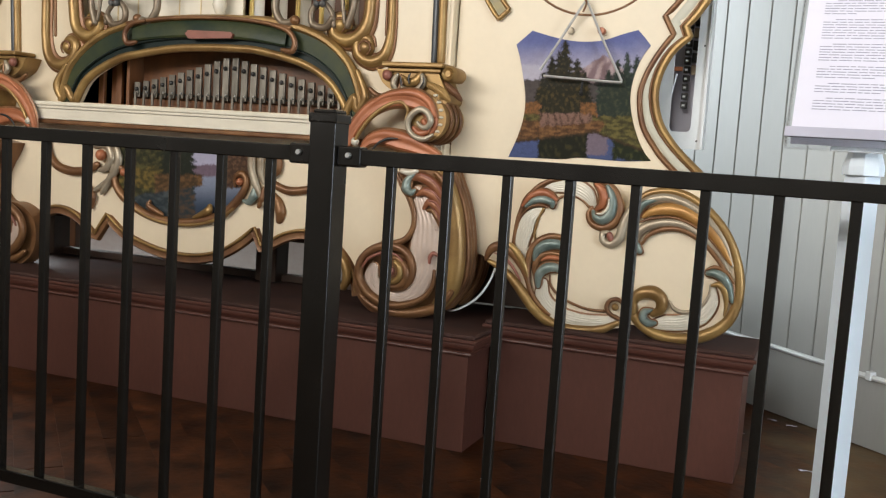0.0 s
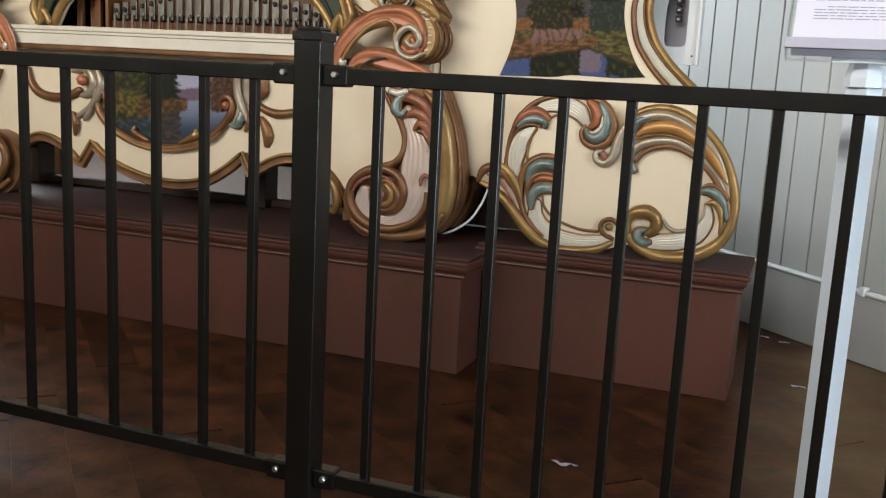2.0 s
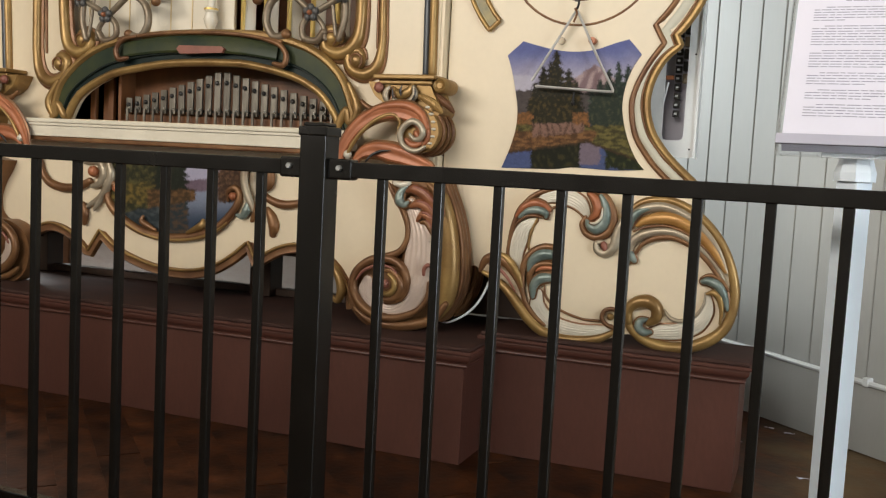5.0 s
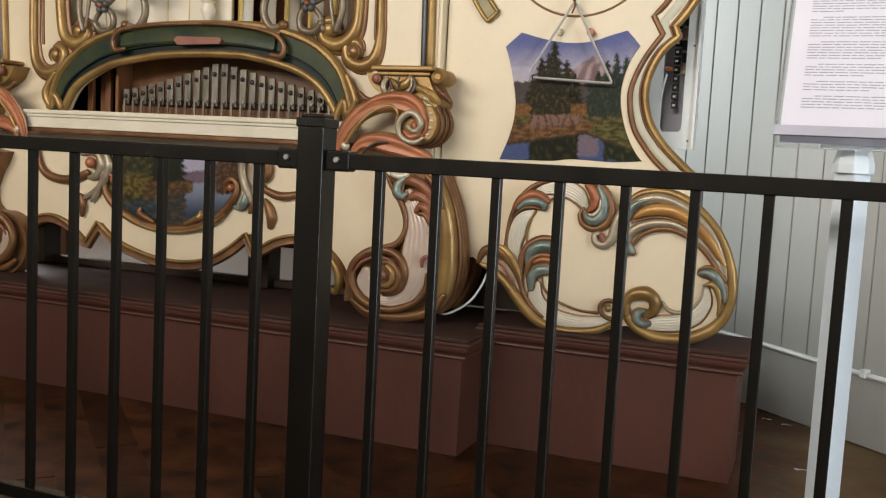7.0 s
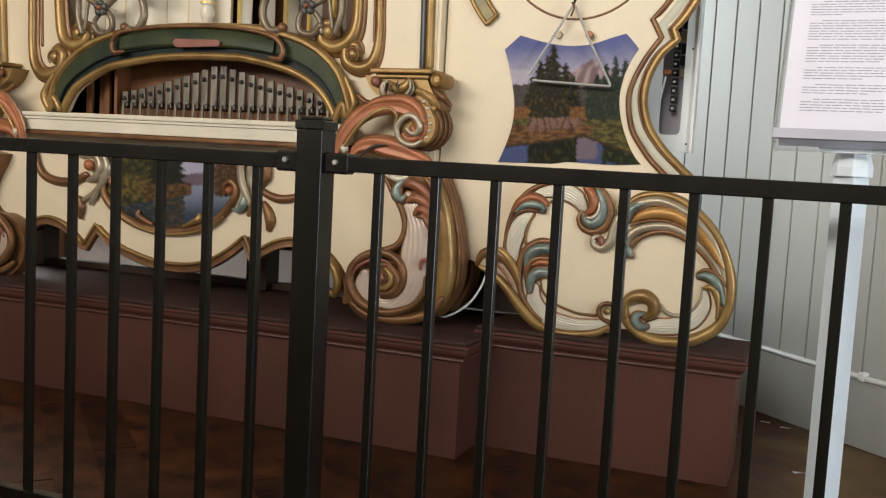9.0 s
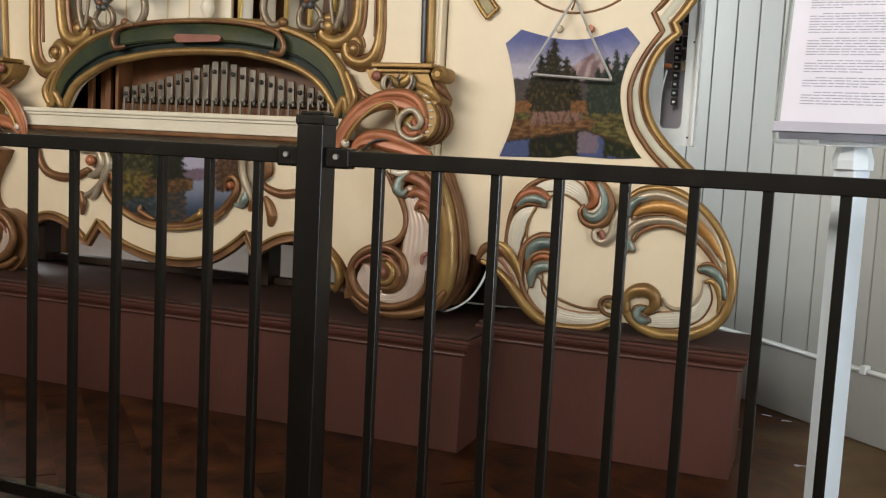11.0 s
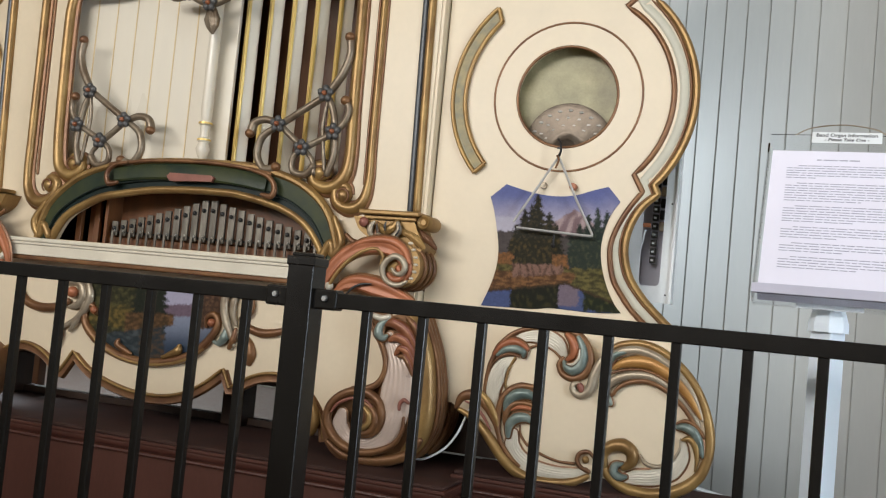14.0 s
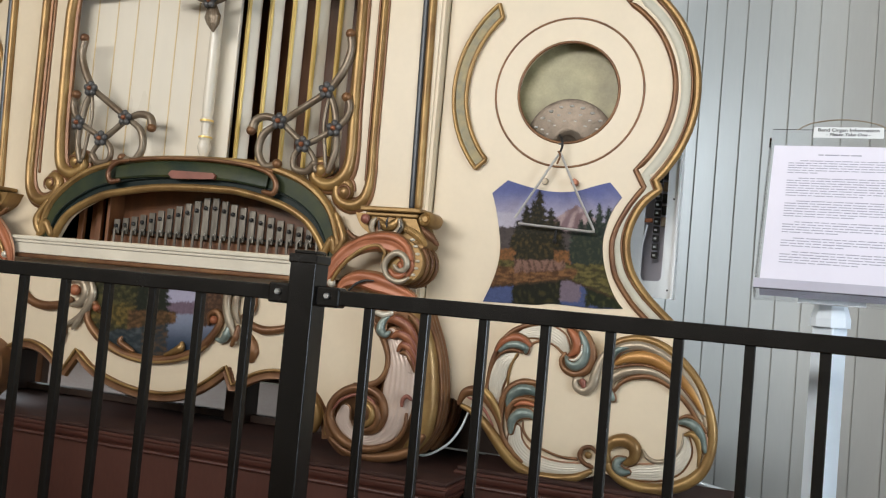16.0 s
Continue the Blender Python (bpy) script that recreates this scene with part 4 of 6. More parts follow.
    cut("hook", [(-0.982, 0.537), (-0.981, 0.553), (-0.970, 0.564), (-0.956, 0.557)], [0.0047, 0.0063, 0.0062, 0.0047], ROSE, 2.402, 1)
    # capital: drum, copper scroll band and pewter curl
    c0 = [(-1.023, 0.932)][0]
    vol = part("capital_volute", slab(f(ring(c0[0], c0[1], 0.062, n=28)), 2.405, 2.58 if xm is None else 2.499), GOLD, g, "gold volute drum", smooth=True)
    for y in (2.44, 2.475, 2.51, 2.55)[: 4 if xm is None else 2]:
        part("drum_rib", sweep(f(ring(c0[0], c0[1], 0.064, -120, 80, 24)), [0.006], 1.2, y, ROUND, 1, False), BRONZE, vol, smooth=True)
    cut("capital_band", [(-1.265, 0.836), (-1.252, 0.875), (-1.226, 0.917), (-1.188, 0.954), (-1.140, 0.976), (-1.089, 0.984), (-1.040, 0.973), (-1.008, 0.945), (-0.999, 0.914), (-1.013, 0.890)], [0.0097, 0.0161, 0.0192, 0.0207, 0.0205, 0.0219, 0.0218, 0.0186, 0.0140, 0.0093], COPPER, 2.404, 0.7, SOFT, "copper-orange scroll band")
    cut("band_crest", [(-1.197, 0.956), (-1.150, 0.988), (-1.095, 1.000), (-1.046, 0.997), (-1.011, 0.975), (-0.994, 0.942)], [0.0048, 0.0079, 0.0110, 0.0124, 0.0108, 0.0077], COPPER, 2.400, 0.9)
    cut("band_rim", [(-1.236, 0.856), (-1.216, 0.892), (-1.183, 0.932), (-1.142, 0.962), (-1.101, 0.974), (-1.078, 0.961), (-1.073, 0.939)], [0.0048, 0.0064, 0.0064, 0.0063, 0.0063, 0.0063, 0.0047], GOLD, 2.400, 1)
    cut("inner_curl", [(-0.993, 0.889), (-1.016, 0.877), (-1.043, 0.881), (-1.063, 0.898), (-1.068, 0.923), (-1.055, 0.945), (-1.032, 0.957), (-1.010, 0.947), (-1.000, 0.927), (-1.009, 0.910), (-1.026, 0.909), (-1.039, 0.921)], [0.0046, 0.0078, 0.0078, 0.0078, 0.0094, 0.0093, 0.0093, 0.0093, 0.0093, 0.0077, 0.0062, 0.0047], PEWTER, 2.390, 1, label="pewter inner curl", per=5)
    cut("curl_fill", [(-1.053, 0.905), (-1.035, 0.892), (-1.012, 0.899), (-1.024, 0.925)], [0.0062, 0.0093, 0.0078, 0.0078], COPPER, 2.398, 0.8)
    for x, z in [(-0.997, 0.997), (-0.986, 0.979), (-0.978, 0.958), (-0.976, 0.938), (-0.978, 0.918), (-0.985, 0.899)]:
        part("bead", ball(f([(x, z)])[0][0], 2.406, z, 0.008, 0.006, 0.0045, 8, 5), PEARLW, g, smooth=True)
    low = cut("lower_leaf", [(-1.222, 0.841), (-1.196, 0.865), (-1.154, 0.875), (-1.101, 0.868), (-1.048, 0.855), (-0.989, 0.834)], [0.0065, 0.0161, 0.0224, 0.0270, 0.0221, 0.0125], COPPER, 2.420, 0.7, SOFT, "copper-orange leaf")
    # Slit is drawn as a thin black strand on the leaf, not cut.
    cut("leaf_slit", [(-1.177, 0.840), (-1.160, 0.858), (-1.133, 0.871), (-1.102, 0.874)], [0.0024, 0.0040, 0.0040, 0.0016], BLACK, 2.402, 0.5, parent=low)
    part("leaf_bead", ball(f([(-1.236, 0.858)])[0][0], 2.405, [(-1.236, 0.858)][0][1], 0.013, 0.012, 0.013, 8, 6), PEARLW, g, smooth=True)
    x0, x1 = sorted((f([(-1.168, 1.085)])[0][0], f([(-0.980, 1.069)])[0][0]))
    zp = [(-1.069, 1.078)][0][1]
    plate = part("capital_plate", join(box(x0, x1, 2.405, 2.498, zp - 0.006, zp + 0.008, 0.004), box(x0 + 0.012, x1 - 0.012, 2.42, 2.498, zp - 0.019, zp - 0.006, 0.004)), GOLD, g, "gold capital plate")
    rx, rz = [(-0.969, 1.058)][0]
    part("drum_roll", moved(lathe([(0.001, 0.085), (0.008, 0.085), (0.010, 0.080), (0.017, 0.085), (0.022, 0.078), (0.022, 0.0), (0.001, 0.0)], 0, 0, 0, "y", 16), Matrix.Translation((f([(rx, 0)])[0][0], 2.50, rz))), GOLD, plate, smooth=True)
    part("bracket", slab(f(curve2([(-1.193, 1.067), (-1.168, 1.025), (-1.110, 0.995), (-1.040, 0.986), (-0.985, 0.972), (-0.969, 0.994), (-0.988, 1.029), (-1.002, 1.060)], 4)), 2.43, 2.55), GOLD, g, "gold bracket below the plate", smooth=True)
    cut("acanthus_rim", [(-1.206, 1.009), (-1.182, 0.992), (-1.146, 0.988), (-1.119, 1.005), (-1.108, 1.030), (-1.111, 1.049)], [0.0064, 0.0080, 0.0095, 0.0095, 0.0079, 0.0047], BRONZE, 2.420, 1, label="bronze acanthus rim")
    part("acanthus_berry", ball(f([(-1.152, 1.049)])[0][0], 2.415, [(-1.152, 1.049)][0][1], 0.015, 0.012, 0.015), ROSE, g, smooth=True)
    cut("acanthus_curl", [(-1.119, 1.051), (-1.128, 1.038), (-1.129, 1.021), (-1.120, 1.010)], [0.0047, 0.0095, 0.0095, 0.0063], PEWTER, 2.414, 1)
    cut("acanthus_curl", [(-1.103, 1.017), (-1.081, 1.005), (-1.056, 1.012), (-1.040, 1.031), (-1.045, 1.051)], [0.0063, 0.0079, 0.0094, 0.0094, 0.0062], PEWTER, 2.414, 1)
    cut("acanthus_leaf", [(-1.106, 1.045), (-1.088, 1.030), (-1.064, 1.037), (-1.052, 1.053)], [0.0063, 0.0126, 0.0141, 0.0094], GOLD, 2.420, 0.8)
    # These slits too are black strands laid on the carving.
    for path, rad in (([(-1.105, 1.045), (-1.104, 1.032), (-1.102, 1.020)], [0.0016, 0.0031, 0.0016]), ([(-1.076, 1.055), (-1.081, 1.040), (-1.078, 1.027)], [0.0016, 0.0039, 0.0016]), ([(-1.037, 1.046), (-1.036, 1.031), (-1.045, 1.015)], [0.0016, 0.0031, 0.0016])):
        cut("acanthus_slit", path, rad, BLACK, 2.404, 0.5)
    cut("side_leaf", [(-1.031, 1.028), (-1.006, 1.019), (-0.982, 1.005), (-0.962, 0.987)], [0.0078, 0.0109, 0.0124, 0.0062], GOLD, 2.420, 0.8, FLUTED)
    cut("side_leaf", [(-1.027, 1.043), (-0.992, 1.030), (-0.961, 1.011), (-0.938, 0.990)], [0.0079, 0.0110, 0.0109, 0.0047], BRONZE, 2.450, 0.8, FLUTED)
    return g


console()
console(-1.845)

set_back(1.0)

# ---- organ: side wings ----
CX, CZ = -0.657, 1.483  # centre of the drum opening


def wing(xm=None):
    f = (lambda p: mirror(p, xm)) if xm is not None else (lambda p: p)
    g = thing("organ_wing", (f([(-0.6, 0)])[0][0], WY, 0.365), "cream organ side wing with gilded outline and round drum opening", "organ wing", "organ wings")
    outer_arc = ring(CX, CZ, 0.378, 50, -42, 26)
    inner_arc = ring(CX, CZ, 0.312, 60, -46, 26)
    tail_o = curve2([(-0.364, 1.203), (-0.405, 1.165), (-0.435, 1.105), (-0.444, 1.038), (-0.425, 0.965), (-0.385, 0.908), (-0.345, 0.868), (-0.29, 0.82)], 6)
    tail_i = curve2([(-0.412, 1.209), (-0.452, 1.150), (-0.482, 1.085), (-0.491, 1.03), (-0.476, 0.955), (-0.44, 0.898), (-0.405, 0.858), (-0.35, 0.81)], 6)
    head_o = [(-0.47, 2.3), (-0.40, 2.02), (-0.398, 1.906), (-0.350, 1.813)]
    head_i = [(-0.53, 2.3), (-0.47, 2.05), (-0.455, 1.915), (-0.412, 1.834)]
    o_line, i_line = head_o + outer_arc + tail_o, head_i + inner_arc + tail_i
    outline = [(-1.05, 0.52), (-1.05, 2.3)] + o_line + [(-0.30, 0.40), (-0.60, 0.40), (-0.80, 0.45), (-0.86, 0.505), (-0.93, 0.545)]
    board = part("board", slab(f(outline), WY, WY + 0.017, [f(ring(CX, CZ, 0.152, n=48))]), CREAM, g, "cream painted board")
    part("outer_moulding", sweep(f([(x - 0.004, z) for x, z in o_line]), [0.0105], 1.3, WY - 0.002, ROUND, 1, False), GOLD, board, "gold outer moulding", smooth=True)
    part("outer_fillet", sweep(f([(x - 0.019, z) for x, z in o_line]), [0.0045], 1.0, WY, ROUND, 1, False), BRONZE, board, smooth=True)
    part("inner_moulding", sweep(f(i_line), [0.0085], 1.0, WY, ROUND, 1, False), BRONZE, board, "bronze inner moulding", smooth=True)
    part("valley", sweep(f([((a[0] + b[0]) / 2 - 0.004, (a[1] + b[1]) / 2) for a, b in zip(o_line, i_line)]), [0.013], 0.22, WY, ROUND, 1, False), VALLEY, board, smooth=True)
    loop = ring(CX, CZ, 0.152, n=48)
    part("opening_rim", sweep(f(loop + loop[:1]), [0.0045], 1.0, WY + 0.001, ROUND, 1, False), BRONZE, board, smooth=True)
    loop = ring(CX, CZ, 0.224, n=56)
    part("ring_line", sweep(f(loop + loop[:1]), [0.0036], 0.8, WY + 0.0005, ROUND, 1, False), BRONZE, board, smooth=True)
    a0, a1 = ring(CX, CZ, 0.357, 131, 222, 26), ring(CX, CZ, 0.316, 134, 222, 26)
    arc = part("arc_ornament", slab(f(a0 + a1[::-1]), WY - 0.010, WY - 0.0005), OLIVE, g, "curved pewter-green band with gold rims")
    for q in (a0, a1, [a0[0], a1[0]], [a0[-1], a1[-1]]):
        part("arc_rim", sweep(f(q), [0.007], 1.0, WY - 0.010, ROUND, 1, False), GOLD, arc, smooth=True)
    # leaf and scroll above the opening
    top = carve("top_scroll", f([(-0.46, 1.99), (-0.455, 1.90), (-0.475, 1.83), (-0.52, 1.795), (-0.555, 1.815), (-0.548, 1.85), (-0.52, 1.845)]), [0.016, 0.018, 0.020, 0.020, 0.018, 0.014, 0.010], BRONZE, g, WY - 0.008, label="bronze carved scroll with teal eye")
    part("scroll_eye", ball(f([(-0.538, 0)])[0][0], WY - 0.02, 1.825, 0.016, 0.014, 0.016), TEAL, top, smooth=True)
    lf = carve("top_leaf", f([(-0.965, 1.842), (-0.935, 1.822), (-0.89, 1.828), (-0.85, 1.87), (-0.80, 1.92), (-0.74, 1.97)]), [0.005, 0.016, 0.022, 0.024, 0.022, 0.016], GOLD, g, WY - 0.006, 0.7, FLUTED, "gold and copper carved leaf")
    carve("leaf_lobe", f([(-0.87, 1.86), (-0.862, 1.828), (-0.852, 1.815), (-0.835, 1.85), (-0.82, 1.89)]), [0.010, 0.014, 0.008, 0.014, 0.016], COPPER, lf, WY - 0.018, 0.8)
    carve("leaf_lobe", f([(-0.77, 1.94), (-0.745, 1.885), (-0.715, 1.862), (-0.69, 1.885), (-0.685, 1.93)]), [0.012, 0.016, 0.018, 0.016, 0.010], TEAL, lf, WY - 0.014, 0.8)
    return g


right_wing = wing()
wing(-1.922)


# ---- the two landscape paintings ----
def pigment():
    """Oil paint: the colour laid down on the canvas, with the relief of the brush."""
    m = mat("oil_paint", (1, 1, 1), 0.6, vary=0.16, scale=40, bump=0.3, fine=200, spec=0.12)
    n, l = m.node_tree.nodes, m.node_tree.links
    at = n.new("ShaderNodeAttribute")
    at.attribute_name = "paint"
    tint = [q for q in n if q.bl_idname == "ShaderNodeMix"][0]
    l.new(at.outputs["Color"], tint.inputs[6])
    return m


OIL = pigment()


def rgb(r, g, b):
    return np.array([((q / 255 + 0.055) / 1.055) ** 2.4 for q in (r, g, b)])


def wob(x, y, s, k=0.0):
    return noise.noise(Vector((x / s, y / s, k)))


def fade(a, b, x):
    q = min(1.0, max(0.0, (x - a) / (b - a)))
    return q * q * (3 - 2 * q)


def in_fir(x, y, cx, top, foot, w):
    """Whether a sketch point lies in a fir with ragged, layered boughs."""
    if not top < y < foot:
        return False
    d = (y - top) / (foot - top)
    tier = (d * 7 + 0.35 * wob(x, y, 6, cx)) % 1.0
    return abs(x - cx + 1.5 * wob(x, y, 5, cx)) < w * d ** 0.75 * (0.40 + 0.75 * tier) + 1.2 + 2.2 * wob(x, y, 3.5, cx + 7)


FIRS = [(990, 103, 200, 26), (966, 132, 205, 22), (1011, 136, 210, 24), (950, 160, 215, 16), (979, 122, 190, 15), (1024, 158, 215, 16), (1098, 126, 225, 20), (1082, 138, 225, 17), (1114, 131, 220, 18), (1066, 156, 228, 15), (1052, 172, 228, 12), (1126, 140, 215, 12)]


def lake_scene(x, y):
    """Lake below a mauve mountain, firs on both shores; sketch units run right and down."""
    a, b, c = wob(x, y, 30), wob(x, y, 9, 3), wob(x, y, 3.5, 5)
    col = rgb(104, 112, 164) * (1 - fade(95, 165, y + 8 * a)) + rgb(186, 180, 198) * fade(95, 165, y + 8 * a)
    col = col * (1 + 0.10 * b)
    if 880 < x < 950 and y > 148 + 6 * a:
        col = col * 0.5 + rgb(205, 200, 212) * 0.5
    ridge = 131 + (0.62 * (1058 - x) if x < 1058 else 0.75 * (x - 1058)) + 4 * b + 2 * c
    if y > ridge:
        lit = fade(-0.25, 0.35, wob(x + 0.6 * y, y * 0.5, 10, 9) + 0.3 * (1 if x > 1062 else -0.4))
        col = rgb(136, 112, 116) * (1 - lit) + rgb(186, 162, 160) * lit
    if y > 176 + 5 * b - 0.06 * (x - 900) + (10 if 1030 < x < 1060 else 0):
        col = rgb(84, 76, 74) * (1 + 0.22 * b + 0.12 * c)
    for k, (cx, top, foot, w) in enumerate(FIRS):
        if in_fir(x, y, cx, top, foot, w):
            left = cx < 1040
            dark, light = (rgb(44, 43, 35), rgb(88, 76, 52)) if left else (rgb(44, 54, 48), rgb(76, 86, 72))
            f = fade(0.05, 0.6, wob(x, y, 4, k) + 0.35 * b)
            col = dark * (1 - f) + light * f
    if 185 + 8 * b < y < 240 + 3 * b and (938 + 5 * b < x < 1030 + 6 * b or 1048 + 6 * b < x):
        f = fade(0.0, 0.6, wob(x, y * 0.7, 5, 12) + 0.3 * c)
        dark, light = (rgb(44, 42, 30), rgb(92, 76, 44)) if x < 1040 else (rgb(46, 54, 46), rgb(74, 78, 56))
        col = dark * (1 - f) + light * f
    if y > 214 + 4 * b and y < 240 and (x < 945 + 7 * b or 1018 + 4 * b < x < 1046 + 5 * b):
        f = fade(-0.3, 0.4, c + 0.4 * b)
        col = rgb(104, 74, 46) * (1 - f) + rgb(146, 98, 58) * f
    shore = 236 + 3 * b
    if y > shore:
        f = fade(-0.35, 0.4, wob(x * 0.35, y, 5, 21) + 0.35 * c)
        col = rgb(62, 58, 36) * (1 - f) + rgb(114, 104, 58) * f
        if x < 1060 + 12 * b - 0.5 * (y - 250) and y > 246 + 3 * b:
            f = fade(-0.3, 0.4, wob(x * 0.3, y, 4, 24) + 0.4 * c)
            col = rgb(84, 58, 38) * (1 - f) + rgb(136, 96, 60) * f
    if 945 < x < 1038 and 233 + 5 * wob(x, 0, 12, 31) < y < 258 - 0.10 * (x - 950) + 4 * b:
        gap = abs(((x + 11 * wob(x, 0.6 * y, 16, 33)) / 12.0) % 1.0 - 0.5)
        f = fade(0.05, 0.22, 0.5 - gap) * fade(-0.6, 0.3, c + 0.3 - 0.03 * (y - 245))
        col = rgb(78, 55, 45) * (1 - f) + rgb(138, 106, 92) * f
    bank = 284 - 0.14 * (x - 900) + 3 * b if x < 1040 else 262 + 0.36 * (x - 1040) + 3 * b
    if y > bank:
        sway = x + 5 * wob(x * 0.4, y, 4, 41)
        col = rgb(76, 88, 128) * (1 + 0.16 * c + 0.2 * wob(x * 0.3, y, 3, 50))
        if 942 < sway < 1030 and y < 324 + 5 * b:
            f = fade(0.0, 0.6, wob(x, y * 0.5, 6, 44))
            col = rgb(30, 32, 22) * (1 - f) + rgb(62, 58, 34) * f
        elif 1030 < sway < 1066 and y < 306 + 4 * b:
            col = rgb(122, 108, 120) * (1 + 0.12 * c)
        elif sway > 1074 and y < 314 + 6 * b:
            f = fade(0.0, 0.6, wob(x, y * 0.5, 6, 46))
            col = rgb(34, 40, 26) * (1 - f) + rgb(84, 86, 46) * f
        if y < bank + 4:
            col = rgb(64, 50, 34)
    return np.clip(col * (1 + 0.07 * c), 0, 1)


def cove_scene(x, y):
    """Wooded cove: olive bushes, a dark fir and a blue lake under a lilac sky."""
    b, c = wob(x, y, 10, 3), wob(x, y, 4, 5)
    f = fade(-0.2, 0.5, b + 0.5 * c)
    col = rgb(46, 48, 34) * (1 - f) + rgb(92, 86, 52) * f
    if 328 + 9 * wob(x, y, 12, 40) + 5 * c < x:
        col = rgb(178, 174, 196) * (1 + 0.05 * b)
        if y > 333 + 4 * b - 0.10 * (x - 340):
            col = rgb(116, 98, 112) * (1 + 0.15 * c)
        if y > 352 + b:
            g = fade(352, 410, y)
            col = (rgb(140, 148, 168) * (1 - g) + rgb(58, 72, 92) * g) * (1 + 0.08 * wob(x * 0.3, y, 3, 8))
    if x < 300 + 6 * b and 335 + 5 * b < y < 374 + 3 * b:
        f = fade(-0.25, 0.4, wob(x, y, 7, 14) + 0.3 * c)
        col = rgb(66, 62, 38) * (1 - f) + rgb(124, 104, 54) * f
    if in_fir(x, y, 322, 262, 352, 20) or in_fir(x, y, 304, 280, 352, 18) or in_fir(x, y, 288, 270, 350, 14):
        col = rgb(36, 40, 32) * (1 + 0.5 * fade(0, 0.6, c))
    if x < 352 + 5 * b and 348 + 4 * b < y < 376 - 0.15 * (x - 300) + 2 * b and x > 265:
        f = fade(-0.25, 0.4, wob(x * 0.5, y, 5, 17) + 0.3 * c)
        col = rgb(72, 56, 38) * (1 - f) + rgb(118, 86, 56) * f
    if y > 376 - 0.15 * (x - 300) + 2 * b and x < 338 + 4 * wob(x * 0.4, y, 4, 20):
        f = fade(-0.2, 0.5, wob(x * 0.5, y, 5, 22))
        col = rgb(46, 56, 60) * (1 - f) + (rgb(82, 88, 92) if x < 292 else rgb(92, 72, 56)) * f
    if x > 388 + 5 * b and y < 372 + 6 * b:
        f = fade(-0.2, 0.5, c + 0.4 * b)
        col = rgb(66, 48, 38) * (1 - f) + rgb(118, 88, 66) * f
    return np.clip(col * (1 + 0.06 * c), 0, 1)


def canvas(parent, outline, y, step, sketch, scene_of):
    """A painted board: a fine net of points inside the outline, each with its dab of colour; sketch turns metres into sketch units."""
    from mathutils.geometry import delaunay_2d_cdt
    xs, zs = [p[0] for p in outline], [p[1] for p in outline]
    rim = [Vector(p) for p in outline]
    net = [Vector((min(xs) + step * (i + 0.5 * (j % 2)), min(zs) + step * j)) for j in range(int((max(zs) - min(zs)) / step) + 1) for i in range(int((max(xs) - min(xs)) / step) + 1)]
    verts, _, faces, *_ = delaunay_2d_cdt(rim + net, [(i, (i + 1) % len(rim)) for i in range(len(rim))], [], 1, 1e-6)
    ob = part("canvas", ([(p.x, y, p.y) for p in verts], [tuple(q) for q in faces]), OIL, parent)
    attr = ob.data.color_attributes.new("paint", "FLOAT_COLOR", "POINT")
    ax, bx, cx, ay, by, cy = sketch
    r, glaze = random.Random(3), rgb(104, 84, 66)

    def dab(p):
        """Mean of a few strokes round a point, under a thin warm glaze."""
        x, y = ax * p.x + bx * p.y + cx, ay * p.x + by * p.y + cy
        mean = sum(np.array(scene_of(x + r.gauss(0, 1.3), y + r.gauss(0, 1.1))) for _ in range(3)) / 3
        return (*(0.80 * mean + 0.07 * glaze * (0.2 + 2.2 * float(mean.mean()))), 1.0)

    attr.data.foreach_set("color", np.array([dab(p) for p in verts], dtype=np.float32).ravel())
    part("backing", slab(outline, y + 0.0004, y + 0.0024), BRONZE, parent)
    return ob


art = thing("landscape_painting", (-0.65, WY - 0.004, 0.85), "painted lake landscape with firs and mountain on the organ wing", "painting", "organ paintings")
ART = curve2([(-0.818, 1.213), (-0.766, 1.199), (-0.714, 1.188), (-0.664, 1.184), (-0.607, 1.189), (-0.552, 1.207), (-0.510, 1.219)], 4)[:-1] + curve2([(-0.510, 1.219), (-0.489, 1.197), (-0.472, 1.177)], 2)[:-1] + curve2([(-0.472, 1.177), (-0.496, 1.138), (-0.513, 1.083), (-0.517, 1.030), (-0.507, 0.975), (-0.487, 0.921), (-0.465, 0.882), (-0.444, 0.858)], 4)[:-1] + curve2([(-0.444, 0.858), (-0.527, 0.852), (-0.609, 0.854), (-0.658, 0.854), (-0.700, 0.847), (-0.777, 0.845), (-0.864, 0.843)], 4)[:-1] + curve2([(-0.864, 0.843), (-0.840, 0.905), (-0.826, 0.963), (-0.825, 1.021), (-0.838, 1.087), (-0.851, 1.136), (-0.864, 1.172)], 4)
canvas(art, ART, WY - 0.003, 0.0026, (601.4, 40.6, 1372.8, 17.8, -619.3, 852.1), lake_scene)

set_back(1.055)
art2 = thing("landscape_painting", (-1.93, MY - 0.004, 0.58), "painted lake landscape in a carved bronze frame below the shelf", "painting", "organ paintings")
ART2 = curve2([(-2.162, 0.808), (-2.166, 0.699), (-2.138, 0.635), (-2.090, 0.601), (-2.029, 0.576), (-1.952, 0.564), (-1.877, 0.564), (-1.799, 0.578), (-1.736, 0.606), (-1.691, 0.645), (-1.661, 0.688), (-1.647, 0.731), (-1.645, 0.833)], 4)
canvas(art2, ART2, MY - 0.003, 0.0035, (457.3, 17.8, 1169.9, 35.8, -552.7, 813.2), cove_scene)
set_back(1.0)

